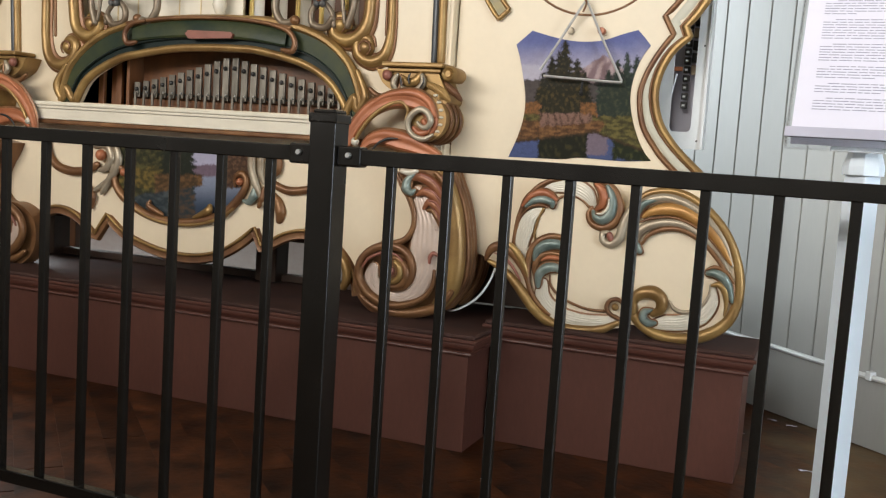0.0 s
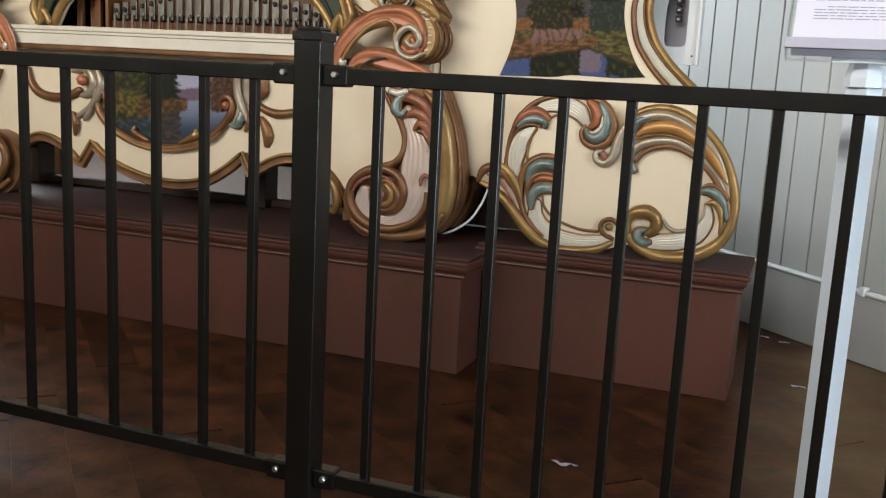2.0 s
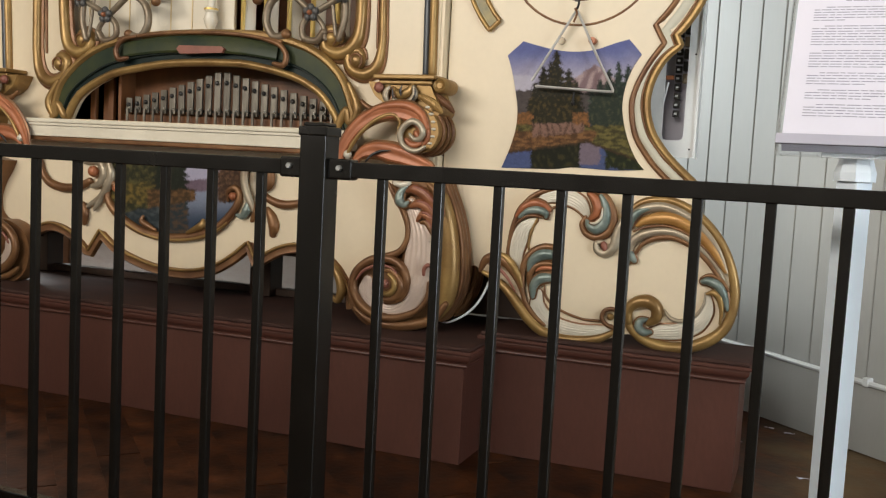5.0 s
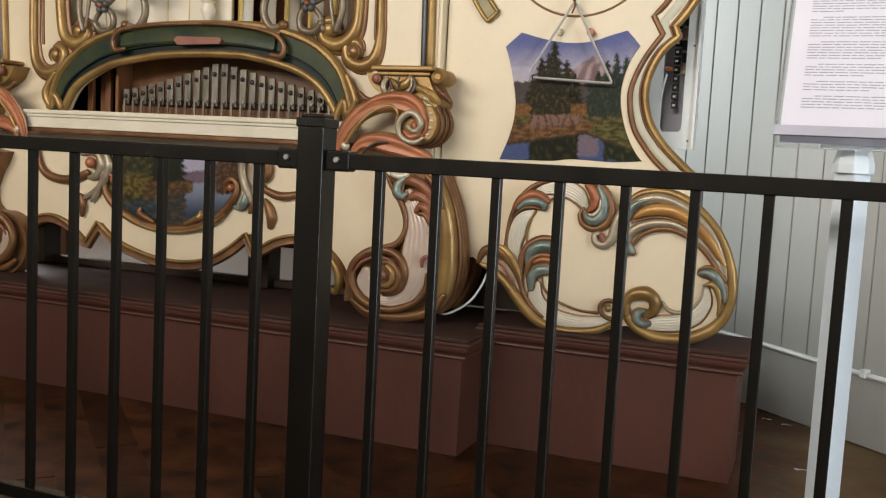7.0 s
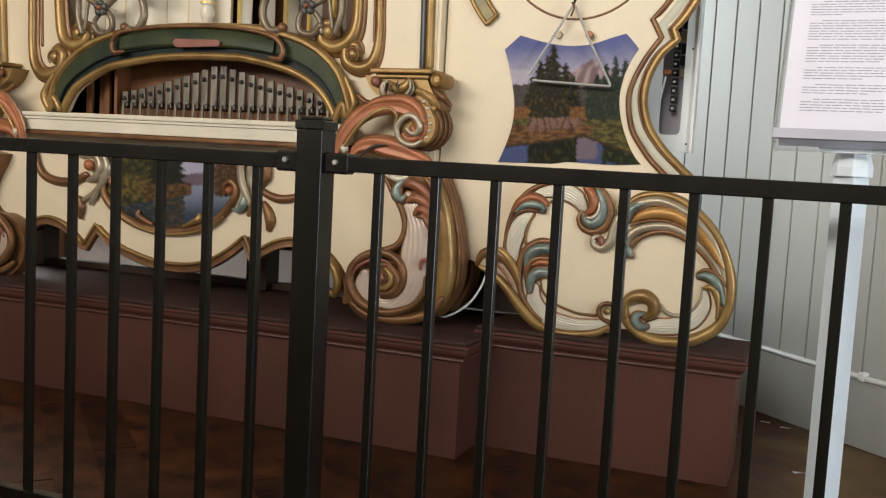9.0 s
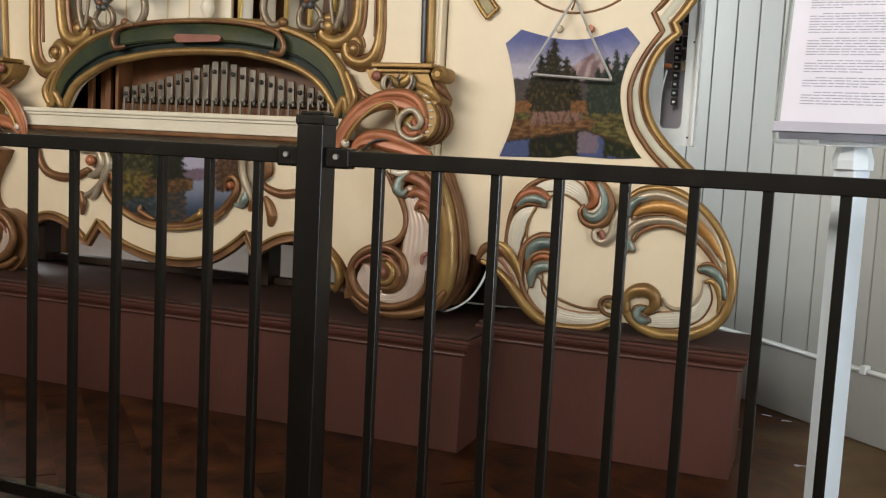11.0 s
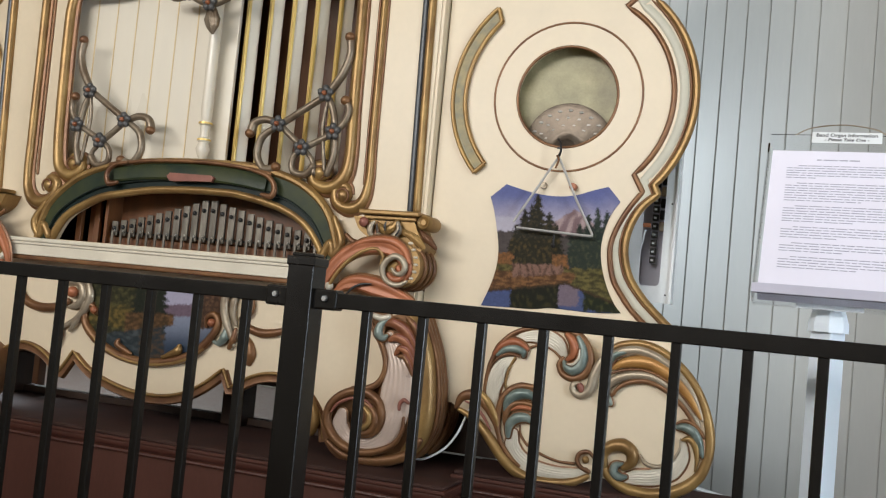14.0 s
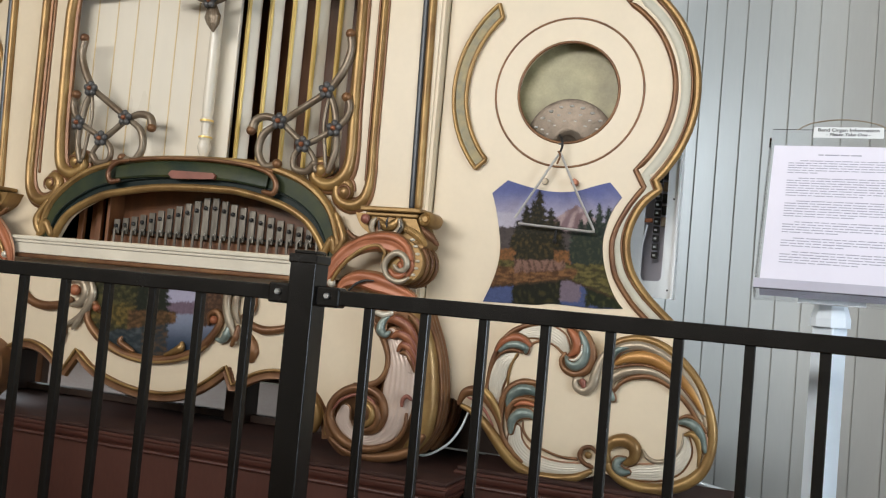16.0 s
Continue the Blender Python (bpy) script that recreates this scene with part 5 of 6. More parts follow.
# ---- drum and cymbal behind the opening ----
drum = thing("drum", (CX, 2.80, 1.29), "drum with aged olive-grey skin behind the round opening", "drum")
part("shell", lathe([(0.185, 0.0), (0.19, 0.0), (0.19, 0.095), (0.185, 0.095), (0.185, 0.0)], CX, 2.81, CZ, "y", 40), REDWOOD, drum, smooth=True)
part("skin", lathe([(0.001, 0.0), (0.186, 0.0), (0.186, -0.006), (0.001, -0.006)], CX, 2.735, CZ, "y", 40), DRUMSKIN, drum)
cy = thing("cymbal", (-0.648, 2.73, 1.22), "small hammered metal cymbal with a dark cup hole", "cymbal")
prof = [(0.022, 0.022), (0.030, 0.026), (0.040, 0.018), (0.054, 0.014), (0.066, 0.015), (0.080, 0.010), (0.094, 0.011), (0.108, 0.006), (0.122, 0.006), (0.138, 0.0), (0.138, -0.003), (0.022, 0.016)]
tilt = Matrix.Translation((-0.648, 2.716, 1.331)) @ Matrix.Rotation(radians(8), 4, "X")
part("disc", moved(lathe(prof, 0, 0, 0, "y", 40), tilt), CYMBAL, cy, smooth=True)
part("cup", moved(lathe([(0.001, 0.016), (0.030, 0.020), (0.036, 0.019), (0.036, 0.010), (0.001, 0.010)], 0, 0, 0, "y", 20), tilt), BLACK, cy, "dark cup hole")
# Brighter steel bumps put in for the glints of the hammered metal.
for k in range(3):
    for i in range(14 + 4 * k):
        a = math.tau * i / (14 + 4 * k) + 0.2 * k
        r = 0.072 + 0.022 * k
        part("dimple_glint", moved(ball(r * math.cos(a), -0.0115 + 0.002 * k, r * math.sin(a), 0.0075, 0.0022, 0.0036, 6, 4), tilt), TRISTEEL, cy, smooth=True)

# ---- triangle ----
tri = thing("musical_triangle", (-0.66, WY - 0.03, 1.07), "bent steel musical triangle hanging before the painting", "triangle")
ty = WY - 0.032
part("bar", wire([(-0.778, ty, 1.097), (-0.72, ty, 1.193), (-0.668, ty, 1.280), (-0.658, ty, 1.292), (-0.649, ty, 1.281), (-0.598, ty, 1.180), (-0.546, ty, 1.086), (-0.541, ty, 1.074), (-0.552, ty, 1.0705), (-0.65, ty, 1.0755), (-0.766, ty, 1.082)], 0.0037), TRISTEEL, tri, "bright bent steel bar", smooth=True)
part("hook", wire([(-0.664, WY - 0.002, 1.345), (-0.664, WY - 0.03, 1.348), (-0.655, WY - 0.036, 1.335), (-0.652, WY - 0.036, 1.315), (-0.658, ty, 1.298)], 0.0035), BLACK, tri, "dark wire hook", smooth=True)
part("cord", wire([(-0.662, ty - 0.006, 1.30), (-0.655, ty - 0.008, 1.285), (-0.664, ty - 0.004, 1.262)], 0.003), BRONZE, tri, smooth=True)
part("hook_plate", box(-0.672, -0.658, WY - 0.004, WY - 0.001, 1.325, 1.331, 0.001), BLACK, tri)
part("felt_button", lathe([(0.001, 0.006), (0.009, 0.006), (0.0105, 0.004), (0.0105, 0.0)], -0.703, WY - 0.003, 1.214, "y", 16), PEWTER, tri)
part("felt_button", lathe([(0.001, 0.024), (0.009, 0.024), (0.0105, 0.020), (0.0105, 0.0)], -0.611, WY - 0.003, 1.213, "y", 16), COPPER, tri)
part("beater", join(rod((-0.651, ty, 1.068), (-0.652, ty, 1.040), 0.0035), ball(-0.652, ty, 1.036, 0.006, 0.006, 0.008, 8, 6)), BLACK, tri, "small dark beater")

# ---- carved base scroll under the wing ----
base = thing("wing_base_carving", (-0.5, 2.64, 0.365), "cream panel framed by gold and teal carved scrolls", "carving")
BY = 2.632
OUT = curve2([(-0.810, 0.583), (-0.803, 0.666), (-0.774, 0.741), (-0.712, 0.784), (-0.643, 0.797), (-0.577, 0.789), (-0.527, 0.764), (-0.511, 0.713), (-0.485, 0.710), (-0.465, 0.740), (-0.436, 0.767), (-0.357, 0.775), (-0.287, 0.746), (-0.231, 0.692), (-0.187, 0.615), (-0.170, 0.532), (-0.182, 0.454), (-0.228, 0.402), (-0.311, 0.367), (-0.389, 0.373), (-0.446, 0.397), (-0.493, 0.381), (-0.564, 0.358), (-0.656, 0.363), (-0.725, 0.392), (-0.763, 0.442), (-0.787, 0.518)], 4)
pan = part("panel", slab(OUT, BY, BY + 0.045), CREAM, base, "cream painted panel")


def orn(name, path, radii, material, depth=0.9, y=BY - 0.004, profile=ROUND, parent=base, label=""):
    return carve(name, path, radii, material, parent, y, depth, profile, label)


# lower rail and tail leaves running out beside the scroll leg
orn("lower_rail", [(-0.885, 0.533), (-0.852, 0.519), (-0.814, 0.493), (-0.775, 0.452), (-0.737, 0.411), (-0.695, 0.379), (-0.638, 0.364), (-0.580, 0.365), (-0.529, 0.376), (-0.491, 0.397)], [0.0067, 0.0100, 0.0133, 0.0165, 0.0181, 0.0164, 0.0146, 0.0145, 0.0128, 0.0080], GOLD, label="gold lower scroll")
orn("tail_leaf", [(-0.892, 0.540), (-0.876, 0.571), (-0.845, 0.581), (-0.814, 0.570), (-0.788, 0.544), (-0.768, 0.512), (-0.756, 0.473)], [0.0067, 0.0133, 0.0166, 0.0165, 0.0148, 0.0115, 0.0049], BRONZE, 0.8, BY - 0.012, label="bronze tail leaf")
orn("tail_crest", [(-0.847, 0.588), (-0.820, 0.587), (-0.794, 0.566), (-0.773, 0.535), (-0.759, 0.503)], [0.0050, 0.0099, 0.0115, 0.0098, 0.0033], GOLD, 0.8, BY - 0.018)
orn("tail_groove", [(-0.863, 0.560), (-0.835, 0.551), (-0.805, 0.525), (-0.779, 0.488)], [0.0025, 0.0050, 0.0049, 0.0025], ROSE, 0.6, BY - 0.020)
orn("rail_band", [(-0.760, 0.545), (-0.763, 0.505), (-0.750, 0.460), (-0.723, 0.423), (-0.688, 0.397)], [0.0066, 0.0082, 0.0082, 0.0082, 0.0049], BRONZE, 0.9, BY - 0.008)
orn("lower_fluting", [(-0.715, 0.486), (-0.714, 0.450), (-0.690, 0.418), (-0.645, 0.397), (-0.589, 0.390), (-0.536, 0.395), (-0.498, 0.409)], [0.0131, 0.0213, 0.0229, 0.0211, 0.0194, 0.0176, 0.0080], PEARLW, 0.4, BY - 0.004, FLUTED, label="pearl white fluting")
orn("flute_rim", [(-0.696, 0.511), (-0.691, 0.482), (-0.665, 0.455), (-0.624, 0.437), (-0.577, 0.426), (-0.532, 0.426)], [0.0024, 0.0041, 0.0041, 0.0040, 0.0040, 0.0048], BRONZE)
orn("end_curl", [(-0.487, 0.411), (-0.510, 0.420), (-0.523, 0.438), (-0.515, 0.458), (-0.493, 0.465), (-0.476, 0.451)], [0.0063, 0.0064, 0.0064, 0.0064, 0.0063, 0.0047], BRONZE, y=BY - 0.010)
part("curl_eye", ball([(-0.499, 0.442)][0][0], BY - 0.008, [(-0.499, 0.442)][0][1], 0.011, 0.009, 0.011), GOLD, base, smooth=True)
# upper left scroll
orn("left_rim", [(-0.815, 0.569), (-0.810, 0.625), (-0.801, 0.675), (-0.782, 0.724), (-0.749, 0.764), (-0.700, 0.788), (-0.642, 0.798), (-0.585, 0.795), (-0.540, 0.779), (-0.516, 0.746), (-0.510, 0.710), (-0.524, 0.677), (-0.555, 0.662), (-0.586, 0.672), (-0.598, 0.697), (-0.588, 0.718)], [0.0050, 0.0066, 0.0082, 0.0082, 0.0082, 0.0081, 0.0080, 0.0096, 0.0111, 0.0111, 0.0126, 0.0127, 0.0111, 0.0096, 0.0080, 0.0048], BRONZE, label="bronze upper rim")
orn("left_fluting", [(-0.735, 0.698), (-0.766, 0.676), (-0.781, 0.635), (-0.786, 0.592), (-0.770, 0.550)], [0.0065, 0.0196, 0.0246, 0.0198, 0.0082], PEARLW, 0.4, BY - 0.004, FLUTED, label="pearl white fluting")
orn("top_fluting", [(-0.734, 0.750), (-0.690, 0.770), (-0.643, 0.769), (-0.606, 0.752), (-0.585, 0.725)], [0.0081, 0.0178, 0.0225, 0.0208, 0.0096], PEARLW, 0.4, BY - 0.004, FLUTED)
orn("top_fluting_rim", [(-0.709, 0.713), (-0.680, 0.739), (-0.646, 0.745), (-0.616, 0.733), (-0.593, 0.712)], [0.0024, 0.0040, 0.0040, 0.0040, 0.0032], BRONZE)
orn("top_plume", [(-0.580, 0.783), (-0.563, 0.768), (-0.554, 0.747), (-0.557, 0.727), (-0.571, 0.714)], [0.0063, 0.0127, 0.0142, 0.0127, 0.0064], COPPER, 0.9, BY - 0.012, label="copper plume")
orn("top_ball", [(-0.583, 0.707), (-0.573, 0.693), (-0.555, 0.686), (-0.536, 0.701), (-0.529, 0.726), (-0.534, 0.754), (-0.547, 0.779)], [0.0048, 0.0127, 0.0158, 0.0158, 0.0142, 0.0110, 0.0063], TEAL, 0.9, BY - 0.014, label="teal curl")
orn("ball_line", [(-0.570, 0.702), (-0.555, 0.703), (-0.540, 0.720), (-0.538, 0.745)], [0.0016, 0.0039, 0.0039, 0.0016], PEARLW, 0.8, BY - 0.026)
orn("left_plume", [(-0.791, 0.706), (-0.772, 0.732), (-0.743, 0.747), (-0.716, 0.745), (-0.695, 0.731)], [0.0049, 0.0098, 0.0114, 0.0097, 0.0065], COPPER, 0.9, BY - 0.010)
orn("left_plume_tip", [(-0.780, 0.705), (-0.757, 0.723), (-0.730, 0.728), (-0.706, 0.722), (-0.702, 0.711)], [0.0049, 0.0098, 0.0113, 0.0113, 0.0065], TEAL, 0.9, BY - 0.014)
orn("left_plume_rib", [(-0.791, 0.681), (-0.769, 0.703), (-0.742, 0.711), (-0.715, 0.707)], [0.0025, 0.0049, 0.0049, 0.0024], BRONZE, 0.9, BY - 0.012)
orn("left_vein", [(-0.730, 0.702), (-0.744, 0.668), (-0.751, 0.631), (-0.748, 0.599)], [0.0033, 0.0041, 0.0041, 0.0025], GOLD)
# lower left plumes
orn("lower_plume", [(-0.757, 0.479), (-0.763, 0.525), (-0.757, 0.572), (-0.736, 0.605), (-0.702, 0.623), (-0.665, 0.624)], [0.0066, 0.0098, 0.0115, 0.0114, 0.0114, 0.0081], BRONZE, 0.9, BY - 0.010)
orn("lower_plume_tip", [(-0.742, 0.551), (-0.734, 0.581), (-0.708, 0.600), (-0.678, 0.602), (-0.658, 0.591)], [0.0065, 0.0147, 0.0178, 0.0145, 0.0064], TEAL, 0.8, BY - 0.014)
orn("second_plume", [(-0.740, 0.508), (-0.740, 0.538), (-0.725, 0.564), (-0.697, 0.576), (-0.664, 0.574)], [0.0049, 0.0098, 0.0098, 0.0081, 0.0065], BRONZE, 0.9, BY - 0.012)
orn("second_plume_crest", [(-0.721, 0.553), (-0.702, 0.563), (-0.678, 0.564), (-0.658, 0.559)], [0.0032, 0.0065, 0.0065, 0.0032], COPPER, 0.9, BY - 0.016)
orn("second_plume_tip", [(-0.727, 0.477), (-0.726, 0.510), (-0.707, 0.531), (-0.680, 0.536), (-0.660, 0.526)], [0.0065, 0.0130, 0.0146, 0.0129, 0.0065], TEAL, 0.8, BY - 0.014)
# centre hook
orn("centre_hook", [(-0.475, 0.727), (-0.487, 0.701), (-0.496, 0.672), (-0.503, 0.639), (-0.524, 0.619), (-0.547, 0.626), (-0.551, 0.645), (-0.536, 0.651)], [0.0094, 0.0126, 0.0142, 0.0142, 0.0127, 0.0111, 0.0095, 0.0063], PEWTER, y=BY - 0.010, label="pewter hook scroll")
orn("hook_eye", [(-0.530, 0.644), (-0.526, 0.633)], [0.0095, 0.0079], ROSE, 0.8, BY - 0.016)
# right scroll
orn("right_rim", [(-0.469, 0.721), (-0.456, 0.750), (-0.425, 0.771), (-0.371, 0.779), (-0.317, 0.764), (-0.262, 0.727), (-0.216, 0.674), (-0.184, 0.608), (-0.170, 0.541), (-0.175, 0.482), (-0.194, 0.437), (-0.235, 0.401), (-0.293, 0.378), (-0.357, 0.375), (-0.411, 0.392), (-0.447, 0.428), (-0.453, 0.464)], [0.0078, 0.0094, 0.0109, 0.0108, 0.0123, 0.0122, 0.0121, 0.0121, 0.0136, 0.0137, 0.0152, 0.0169, 0.0170, 0.0156, 0.0142, 0.0142, 0.0142], GOLD, label="gold outer scroll")
orn("gold_volute", [(-0.447, 0.434), (-0.449, 0.467), (-0.429, 0.490), (-0.397, 0.496), (-0.373, 0.480), (-0.372, 0.453), (-0.391, 0.436)], [0.0094, 0.0142, 0.0172, 0.0203, 0.0187, 0.0156, 0.0094], GOLD, 0.9, BY - 0.012, label="gold volute")
orn("rim_wash", [(-0.463, 0.706), (-0.454, 0.731), (-0.424, 0.752), (-0.375, 0.760), (-0.320, 0.744), (-0.268, 0.708), (-0.222, 0.654), (-0.194, 0.592)], [0.0078, 0.0125, 0.0140, 0.0139, 0.0138, 0.0122, 0.0091, 0.0045], PEWTER, 0.8, BY - 0.008)
orn("teal_wash", [(-0.460, 0.703), (-0.454, 0.725), (-0.435, 0.744), (-0.405, 0.754)], [0.0078, 0.0109, 0.0093, 0.0046], TEAL, 0.8, BY - 0.014)
orn("plume", [(-0.441, 0.704), (-0.420, 0.719), (-0.381, 0.729), (-0.332, 0.725), (-0.279, 0.695), (-0.233, 0.650), (-0.198, 0.596)], [0.0062, 0.0124, 0.0170, 0.0184, 0.0168, 0.0121, 0.0045], ORANGE, 0.7, BY - 0.010, label="orange-gold plume")
orn("plume_line", [(-0.449, 0.688), (-0.413, 0.702), (-0.361, 0.708), (-0.309, 0.693), (-0.255, 0.655), (-0.210, 0.604)], [0.0031, 0.0039, 0.0038, 0.0038, 0.0030, 0.0015], BRONZE, 0.9, BY - 0.016)
orn("plume", [(-0.458, 0.628), (-0.453, 0.656), (-0.427, 0.679), (-0.382, 0.692), (-0.330, 0.690), (-0.277, 0.662), (-0.229, 0.617), (-0.200, 0.574)], [0.0094, 0.0125, 0.0125, 0.0124, 0.0123, 0.0107, 0.0076, 0.0030], PEWTER, 0.8, BY - 0.010, label="pewter plume")
orn("plume", [(-0.439, 0.629), (-0.422, 0.654), (-0.386, 0.673), (-0.338, 0.677), (-0.288, 0.656), (-0.241, 0.616), (-0.198, 0.556)], [0.0047, 0.0062, 0.0077, 0.0077, 0.0076, 0.0076, 0.0045], BRONZE, 0.9, BY - 0.012)
orn("plume_start", [(-0.461, 0.603), (-0.456, 0.625), (-0.443, 0.607)], [0.0078, 0.0109, 0.0078], TEAL, 0.9, BY - 0.014)
orn("teal_leaf", [(-0.254, 0.566), (-0.237, 0.568), (-0.214, 0.558), (-0.196, 0.532), (-0.186, 0.496)], [0.0076, 0.0121, 0.0136, 0.0106, 0.0045], TEAL, 0.9, BY - 0.014, label="teal leaf")
orn("leaf_crest", [(-0.261, 0.574), (-0.238, 0.584), (-0.210, 0.575), (-0.187, 0.548)], [0.0030, 0.0061, 0.0061, 0.0045], BRONZE, 0.9, BY - 0.012)
orn("gold_leaf", [(-0.240, 0.534), (-0.223, 0.538), (-0.207, 0.523), (-0.200, 0.489), (-0.202, 0.455)], [0.0046, 0.0091, 0.0106, 0.0061, 0.0030], GOLD, 0.9, BY - 0.014)
orn("right_fluting", [(-0.238, 0.526), (-0.237, 0.486), (-0.262, 0.446), (-0.308, 0.422), (-0.357, 0.414), (-0.390, 0.406)], [0.0061, 0.0153, 0.0215, 0.0217, 0.0203, 0.0110], PEARLW, 0.4, BY - 0.004, FLUTED, label="pearl white fluting")
orn("inner_rim", [(-0.246, 0.535), (-0.249, 0.501), (-0.270, 0.468), (-0.305, 0.451), (-0.335, 0.457), (-0.351, 0.477)], [0.0023, 0.0038, 0.0046, 0.0062, 0.0062, 0.0031], PEWTER, y=BY - 0.008)
orn("teal_curl", [(-0.396, 0.446), (-0.415, 0.439), (-0.418, 0.421), (-0.403, 0.410), (-0.385, 0.412)], [0.0047, 0.0109, 0.0125, 0.0125, 0.0062], TEAL, 0.9, BY - 0.012)

# Left end is stretched to x -1.12 to block west lamp light.
solid("wing_case", join(box(-1.12, -0.52, 2.87, 3.1, 0.366, 2.25), box(-1.0, -0.98, 2.72, 2.86, 0.55, 2.25)), DARKWOOD, "dark wooden case behind the organ wing", "organ case")
cable = solid("white_cable", wire([(-0.853, 2.66, 0.555), (-0.868, 2.655, 0.52), (-0.89, 2.648, 0.46), (-0.925, 2.64, 0.41), (-0.985, 2.63, 0.372), (-1.04, 2.66, 0.371)], 0.0035), POLEM, "thin white cable behind the scroll leg", "cable", smooth=True)

# ---- cover plate with keys behind the wing ----
cover = thing("action_cover", (-0.45, 2.86, 0.89), "ivory cover plate with a rounded window onto black organ keys", "cover")
hole = [(-0.430, 0.965), (-0.427, 0.955), (-0.420, 0.950), (-0.378, 0.950), (-0.370, 0.955), (-0.367, 0.965), (-0.367, 1.40), (-0.430, 1.40)]
part("plate", slab([(-0.62, 0.90), (-0.342, 0.90), (-0.335, 0.907), (-0.335, 1.5), (-0.62, 1.5)], 2.85, 2.857, [hole]), POLEM, cover)
part("edge_strip", box(-0.337, -0.329, 2.842, 2.90, 0.90, 1.5, 0.001), POLEM, cover)
for z in (0.925, 1.20):
    part("screw", lathe([(0.001, 0.002), (0.003, 0.002), (0.003, 0.0)], -0.347, 2.85, z, "y", 8), BLACK, cover)
part("inner_back", box(-0.45, -0.35, 2.93, 2.94, 0.93, 1.42), LIP, cover, "grey interior")
for i in range(14):
    z = 1.02 + 0.026 * i
    part("key", box(-0.407, -0.389, 2.88, 2.90, z, z + 0.020, 0.002), BLACK, cover)
    part("key_pin", box(-0.402, -0.394, 2.874, 2.880, z + 0.006, z + 0.012, 0.001), POLEM, cover)
for i in range(8):
    z = 1.12 + 0.036 * i
    part("wide_key", box(-0.386, -0.364, 2.885, 2.91, z, z + 0.028, 0.002), BLACK if i % 3 else PEWTER, cover)
part("lever", rod((-0.452, 2.87, 0.97), (-0.424, 2.87, 1.12), 0.004), POLEM, cover)
part("wood_block", box(-0.436, -0.408, 2.862, 2.876, 1.128, 1.140, 0.001), COPPER, cover)

# ---- leaflet stand ----
stand = thing("leaflet_stand", (0.068, 1.625, 0.0), "white painted leaflet stand with clear acrylic holder", "stand")
part("pole", moved(box(-0.0195, 0.0195, -0.0195, 0.0195, 0.012, 0.86, 0.003), Matrix.Translation((0.068, 1.625, 0)) @ Matrix.Rotation(radians(-38), 4, "Z")), POLE, stand, "square cool-white pole")
part("collar", lathe([(0.001, 0.0), (0.031, 0.0), (0.031, 0.014), (0.022, 0.045), (0.019, 0.062), (0.019, 0.075), (0.001, 0.075)], 0.068, 1.625, 0.852, n=8), POLE, stand, "stepped collar")
part("foot_plate", lathe([(0.001, 0.0), (0.17, 0.0), (0.17, 0.006), (0.03, 0.014), (0.001, 0.014)], 0.068, 1.625, 0.0, n=32), POLEM, stand, "round foot plate", smooth=True)
TILT = Matrix.Translation((0.065, 1.545, 0.908)) @ Matrix.Rotation(radians(-2), 4, "Z") @ Matrix.Rotation(radians(-27), 4, "X")
holder = part("holder", moved(box(-0.116, 0.116, 0.030, 0.033, -0.004, 0.338, 0.0005), TILT), ACRYLIC, stand, "clear acrylic back sheet")
sheets = [holder]
for x in (-0.1145, 0.1145):
    sheets.append(part("side_sheet", moved(box(x - 0.0015, x + 0.0015, -0.006, 0.0295, -0.004, 0.29, 0.0005), TILT), ACRYLIC, holder))
sheets.append(part("base_sheet", moved(box(-0.116, 0.116, -0.006, 0.033, -0.008, -0.0045, 0.0005), TILT), ACRYLIC, holder))
for ob in sheets:
    ob.visible_shadow = False
part("front_lip", moved(box(-0.116, 0.116, -0.010, -0.007, -0.008, 0.009, 0.0006), TILT), LIP, stand, "frosted lip")
part("arch_top", moved(wire([(-0.075, 0.031, 0.337), (-0.05, 0.031, 0.353), (0.0, 0.031, 0.361), (0.05, 0.031, 0.353), (0.075, 0.031, 0.337)], 0.0012, 6), TILT), PEWTER, stand)
part("back_plate", moved(box(-0.05, 0.05, 0.034, 0.040, -0.004, 0.10, 0.001), TILT), POLEM, stand)
pages = thing("leaflet_stack", (0.078, 1.55, 0.905), "stack of white printed information sheets in the holder", "leaflets")
part("paper_block", moved(box(-0.108, 0.108, 0.000, 0.028, 0.0, 0.279, 0.0006), TILT), PAPER, pages)


def bar(x0, x1, z, h, material, parent, y=-0.0006, name="print_line"):
    part(name, moved(([(x0, y, z), (x1, y, z), (x1, y, z + h), (x0, y, z + h)], [(0, 1, 2, 3)]), TILT), material, parent)


rng = random.Random(11)
z = 0.246
for lines in (6, 8, 7, 5, 4, 5):
    for i in range(lines):
        x = -0.082 + (0.018 if i == 0 else 0)
        end = 0.084 if i < lines - 1 else -0.06 + 0.10 * rng.random()
        while x < end:
            w = 0.006 + 0.016 * rng.random()
            bar(x, min(x + w, end), z + 0.0003 * rng.random(), 0.0017, INK, pages)
            x += w + 0.0022
        z -= 0.0050
    z -= 0.0062
x = -0.036
for w in (0.008, 0.022, 0.013, 0.016):
    bar(x, x + w, 0.2585, 0.0025, INK, pages)
    x += w + 0.0025
sign = thing("name_plate", (0.078, 1.63, 1.17), "small white plate lettered Band Organ Information Please Take One", "sign")
part("plate", moved(box(-0.048, 0.064, 0.028, 0.0296, 0.3190, 0.3425, 0.0005), TILT), POLEM, sign)


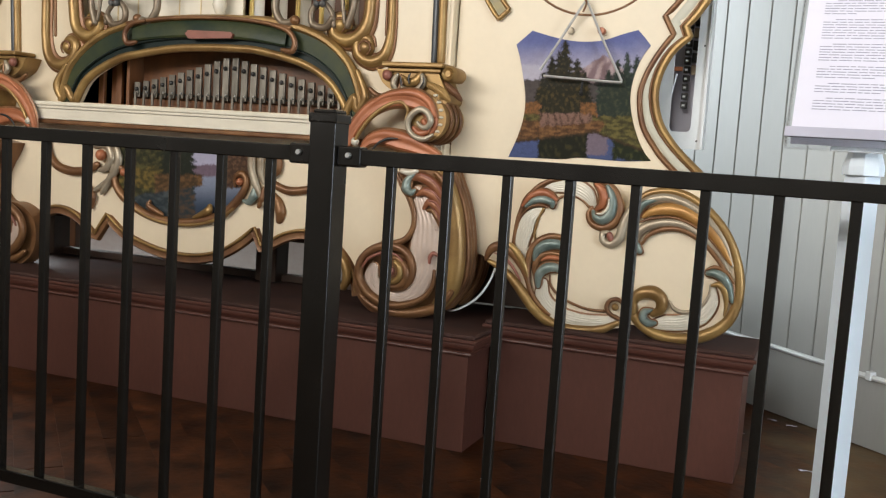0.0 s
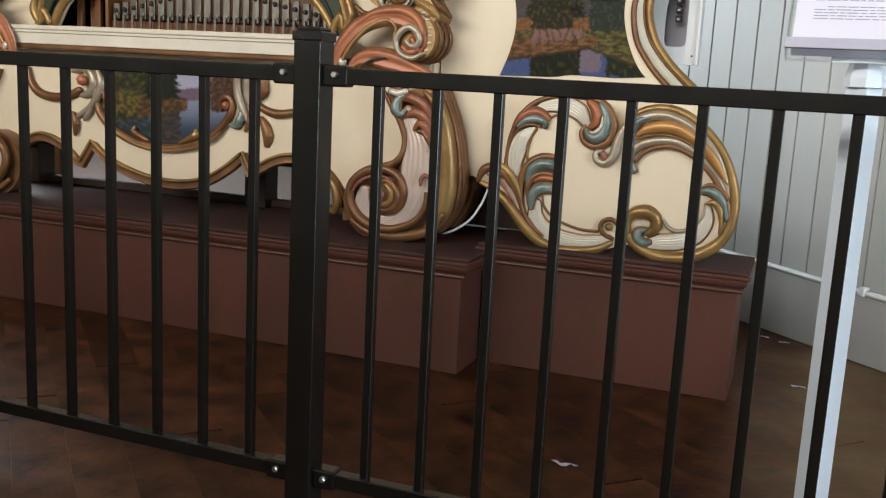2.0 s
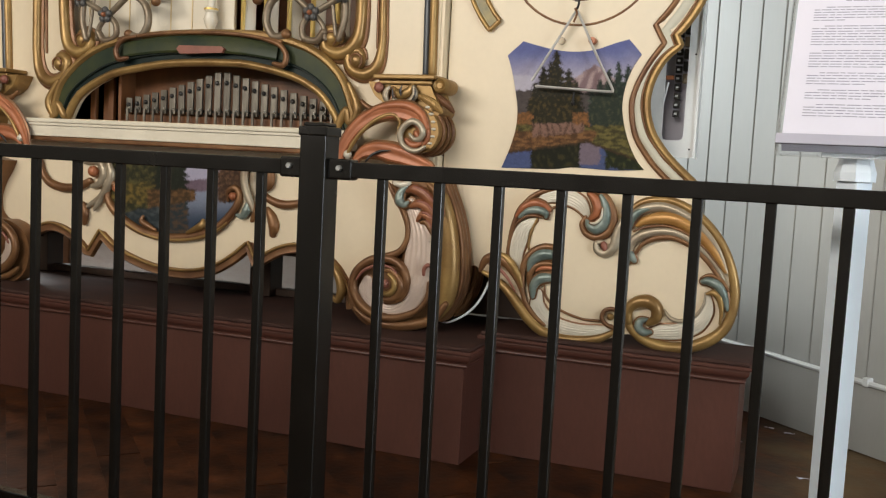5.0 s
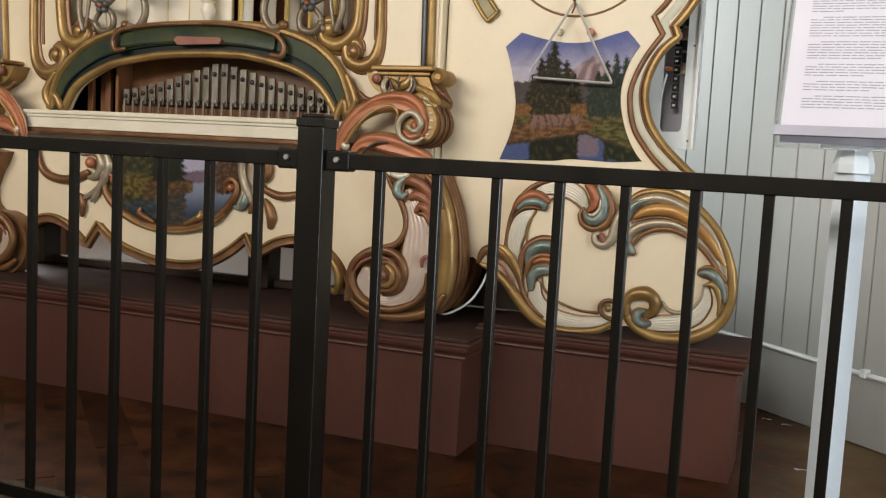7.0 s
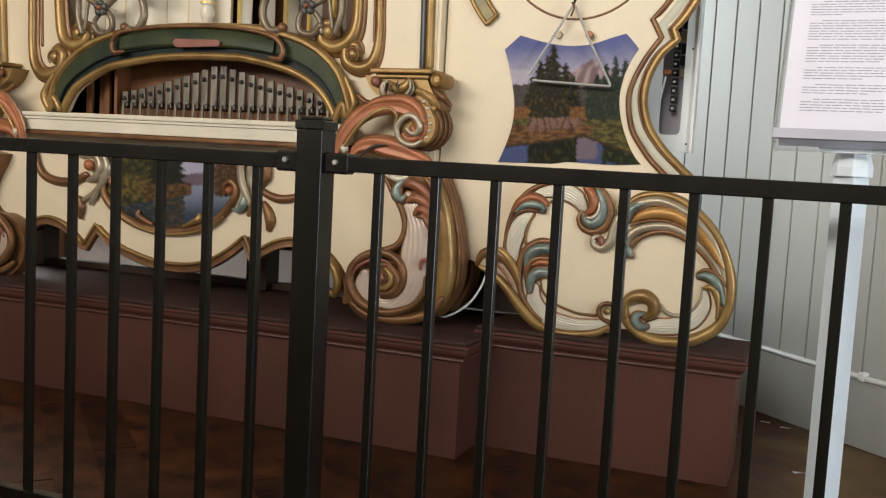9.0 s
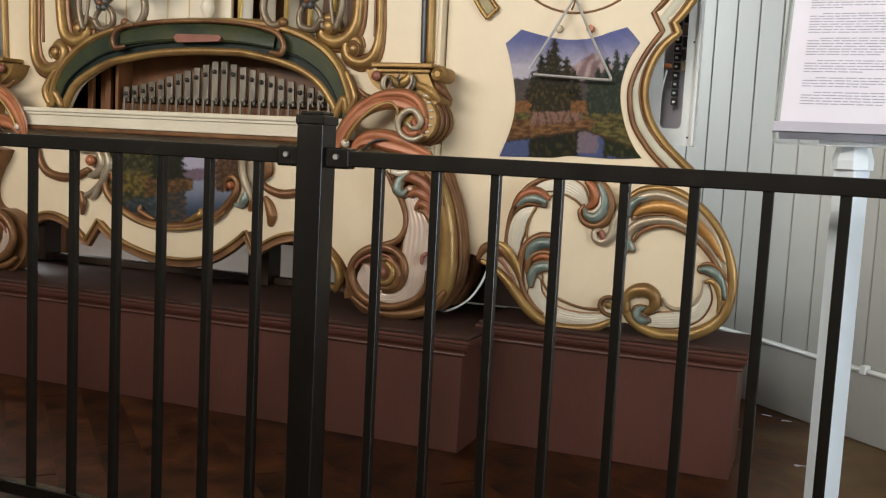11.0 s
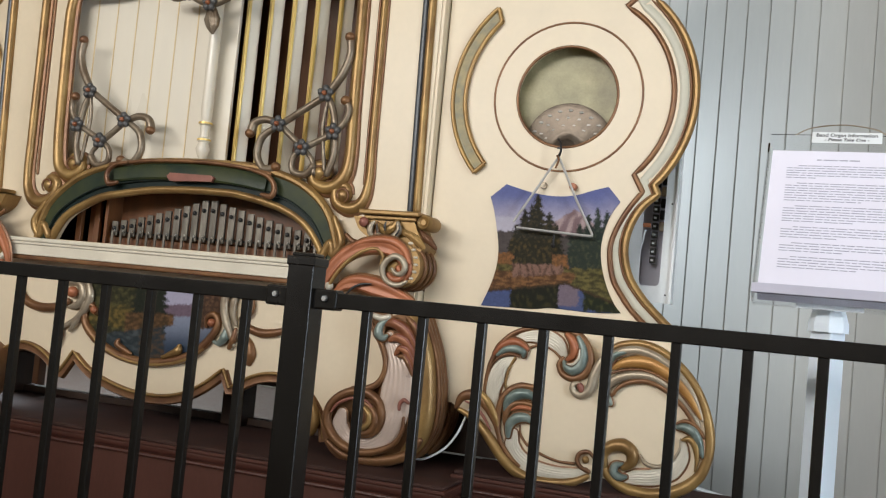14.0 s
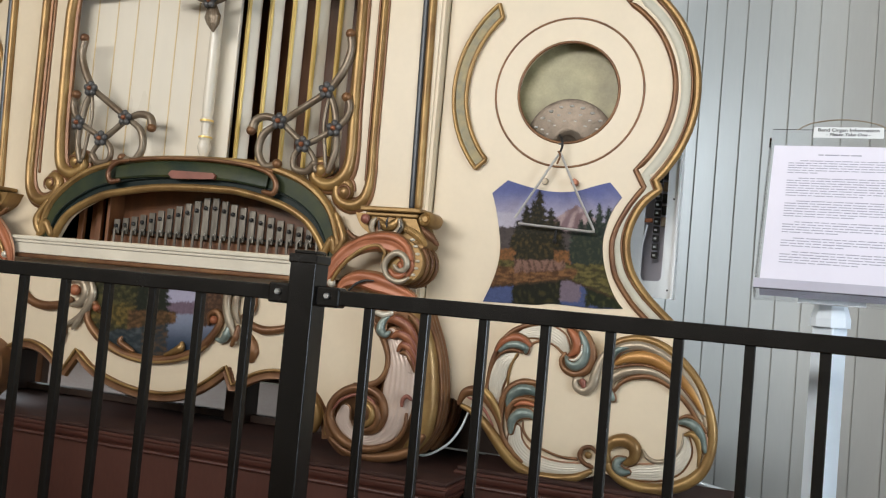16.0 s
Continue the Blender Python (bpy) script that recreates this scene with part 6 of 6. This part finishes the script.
def lettering(text, size, x, z, parent, shear=0.0):
    cu = bpy.data.curves.new("lettering", "FONT")
    cu.body, cu.size, cu.align_x, cu.align_y, cu.shear, cu.offset = text, size, "CENTER", "CENTER", shear, 0.0002
    tmp = bpy.data.objects.new("lettering", cu)
    me = bpy.data.meshes.new_from_object(tmp)
    bpy.data.objects.remove(tmp)
    me.materials.append(INKD)
    ob = new("lettering", me)
    ob.parent = parent
    ob.matrix_basis = Matrix.Translation(-BASE[parent.name]) @ TILT @ Matrix.Translation((x, 0.0276, z)) @ Matrix.Rotation(radians(90), 4, "X")
    return ob


lettering("Band Organ Information", 0.0100, 0.008, 0.3352, sign)
lettering("- Please Take One -", 0.0088, 0.008, 0.3255, sign, 0.2)

skirt = [on_wall(s, o, z) for z in (0.004, 0.2262) for s, o in ((-4.3, 0.006), (4.3, 0.006), (4.3, -0.017), (-4.3, -0.017))]
solid("baseboard", (skirt, [(0, 1, 2, 3), (7, 6, 5, 4), (0, 1, 5, 4), (1, 2, 6, 5), (2, 3, 7, 6), (3, 0, 4, 7)]), WALLM, "wide white painted skirting board with scuffs", "baseboard", kind="structure")

# ---- conduit on the wall ----
pipe = thing("wall_conduit", tuple(on_wall(0, 0.012, 0.23)), "white painted conduit pipe clipped to the boarded wall", "pipe")
part("pipe", wire([on_wall(-1.2, 0.014, 0.239), on_wall(-0.2, 0.014, 0.241), on_wall(0.45, 0.014, 0.231), on_wall(1.6, 0.014, 0.229)], 0.009), POLEM, pipe, smooth=True)
for s in (-0.06, 0.44, 0.9):
    q = on_wall(s, 0.014, 0.235)
    part("clip", moved(box(-0.010, 0.010, -0.014, 0.014, -0.014, 0.014, 0.003), Matrix.Translation(q) @ Matrix.Rotation(radians(-43), 4, "Z")), POLEM, pipe)

# ---- scraps on the floor ----


def scrap(x, y, s, seed, label):
    r = random.Random(seed)
    pts = [(x + s * (i / 5 - 0.5) * (1 + 0.3 * r.random()), y + s * 0.16 * (j - 0.5) + 0.12 * s * math.sin(i * 1.7 + seed), 0.0015 + 0.10 * s * r.random()) for i in range(6) for j in range(2)]
    top = [(p[0], p[1], p[2] + 0.0012) for p in pts]
    faces = [(2 * i, 2 * i + 2, 2 * i + 3, 2 * i + 1) for i in range(5)]
    n = len(pts)
    solid("litter_scrap", (pts + top, faces + [tuple(q + n for q in f) for f in faces] + [(2 * i, 2 * i + 2, 2 * i + 2 + n, 2 * i + n) for i in range(5)] + [(2 * i + 1, 2 * i + 3, 2 * i + 3 + n, 2 * i + 1 + n) for i in range(5)]), LIP, label, "litter", "floor litter")


scrap(-0.428, 1.97, 0.05, 1, "crumpled thin grey-white scrap lying on the dark floor")
scrap(-0.157, 3.143, 0.02, 2, "small pale chip lying on the dark floor")
scrap(0.044, 2.845, 0.035, 3, "small pale chip lying on the dark floor")
scrap(-0.01, 3.34, 0.03, 4, "small pale chip lying on the dark floor")
scrap(-0.075, 3.38, 0.025, 5, "small pale chip lying on the dark floor")

# ---- wall boards and floor boards ----
board = mesh_data("wall_board", *box(-0.0572, 0.0572, -0.009, 0.009, 0.228, 4.19, 0.004), WALLM)
for i in range(-30, 31):
    ob = new("wall_board", board)
    ob.parent = wall_d
    q = on_wall(0.012 + 0.1167 * i, -0.0085, 0)
    ob.matrix_basis = Matrix.Translation(q - BASE[wall_d.name]) @ Matrix.Rotation(radians(-43.3), 4, "Z")
ground = mesh_data("floor_board", *box(-1.0, 1.0, -0.0561, 0.0561, -0.0115, 0.0), FLOORM)
for r in range(-8, 62):
    for c in range(-1, 4):
        x, y = -3.4 + 2.006 * c + 0.9 * (r % 3) - 0.35 * (r % 2), -0.6 + 0.1125 * r
        ob = new("floor_board", ground)
        ob.parent = floor
        m = Matrix.Rotation(radians(-43.3), 4, "Z") @ Matrix.Translation((x + 0.3, y - 1.0, 0))
        if -5.5 < m.translation.x < 2.6 and -0.8 < m.translation.y < 4.2:
            ob.matrix_basis = Matrix.Translation(-BASE[floor.name]) @ m
        else:
            bpy.data.objects.remove(ob)
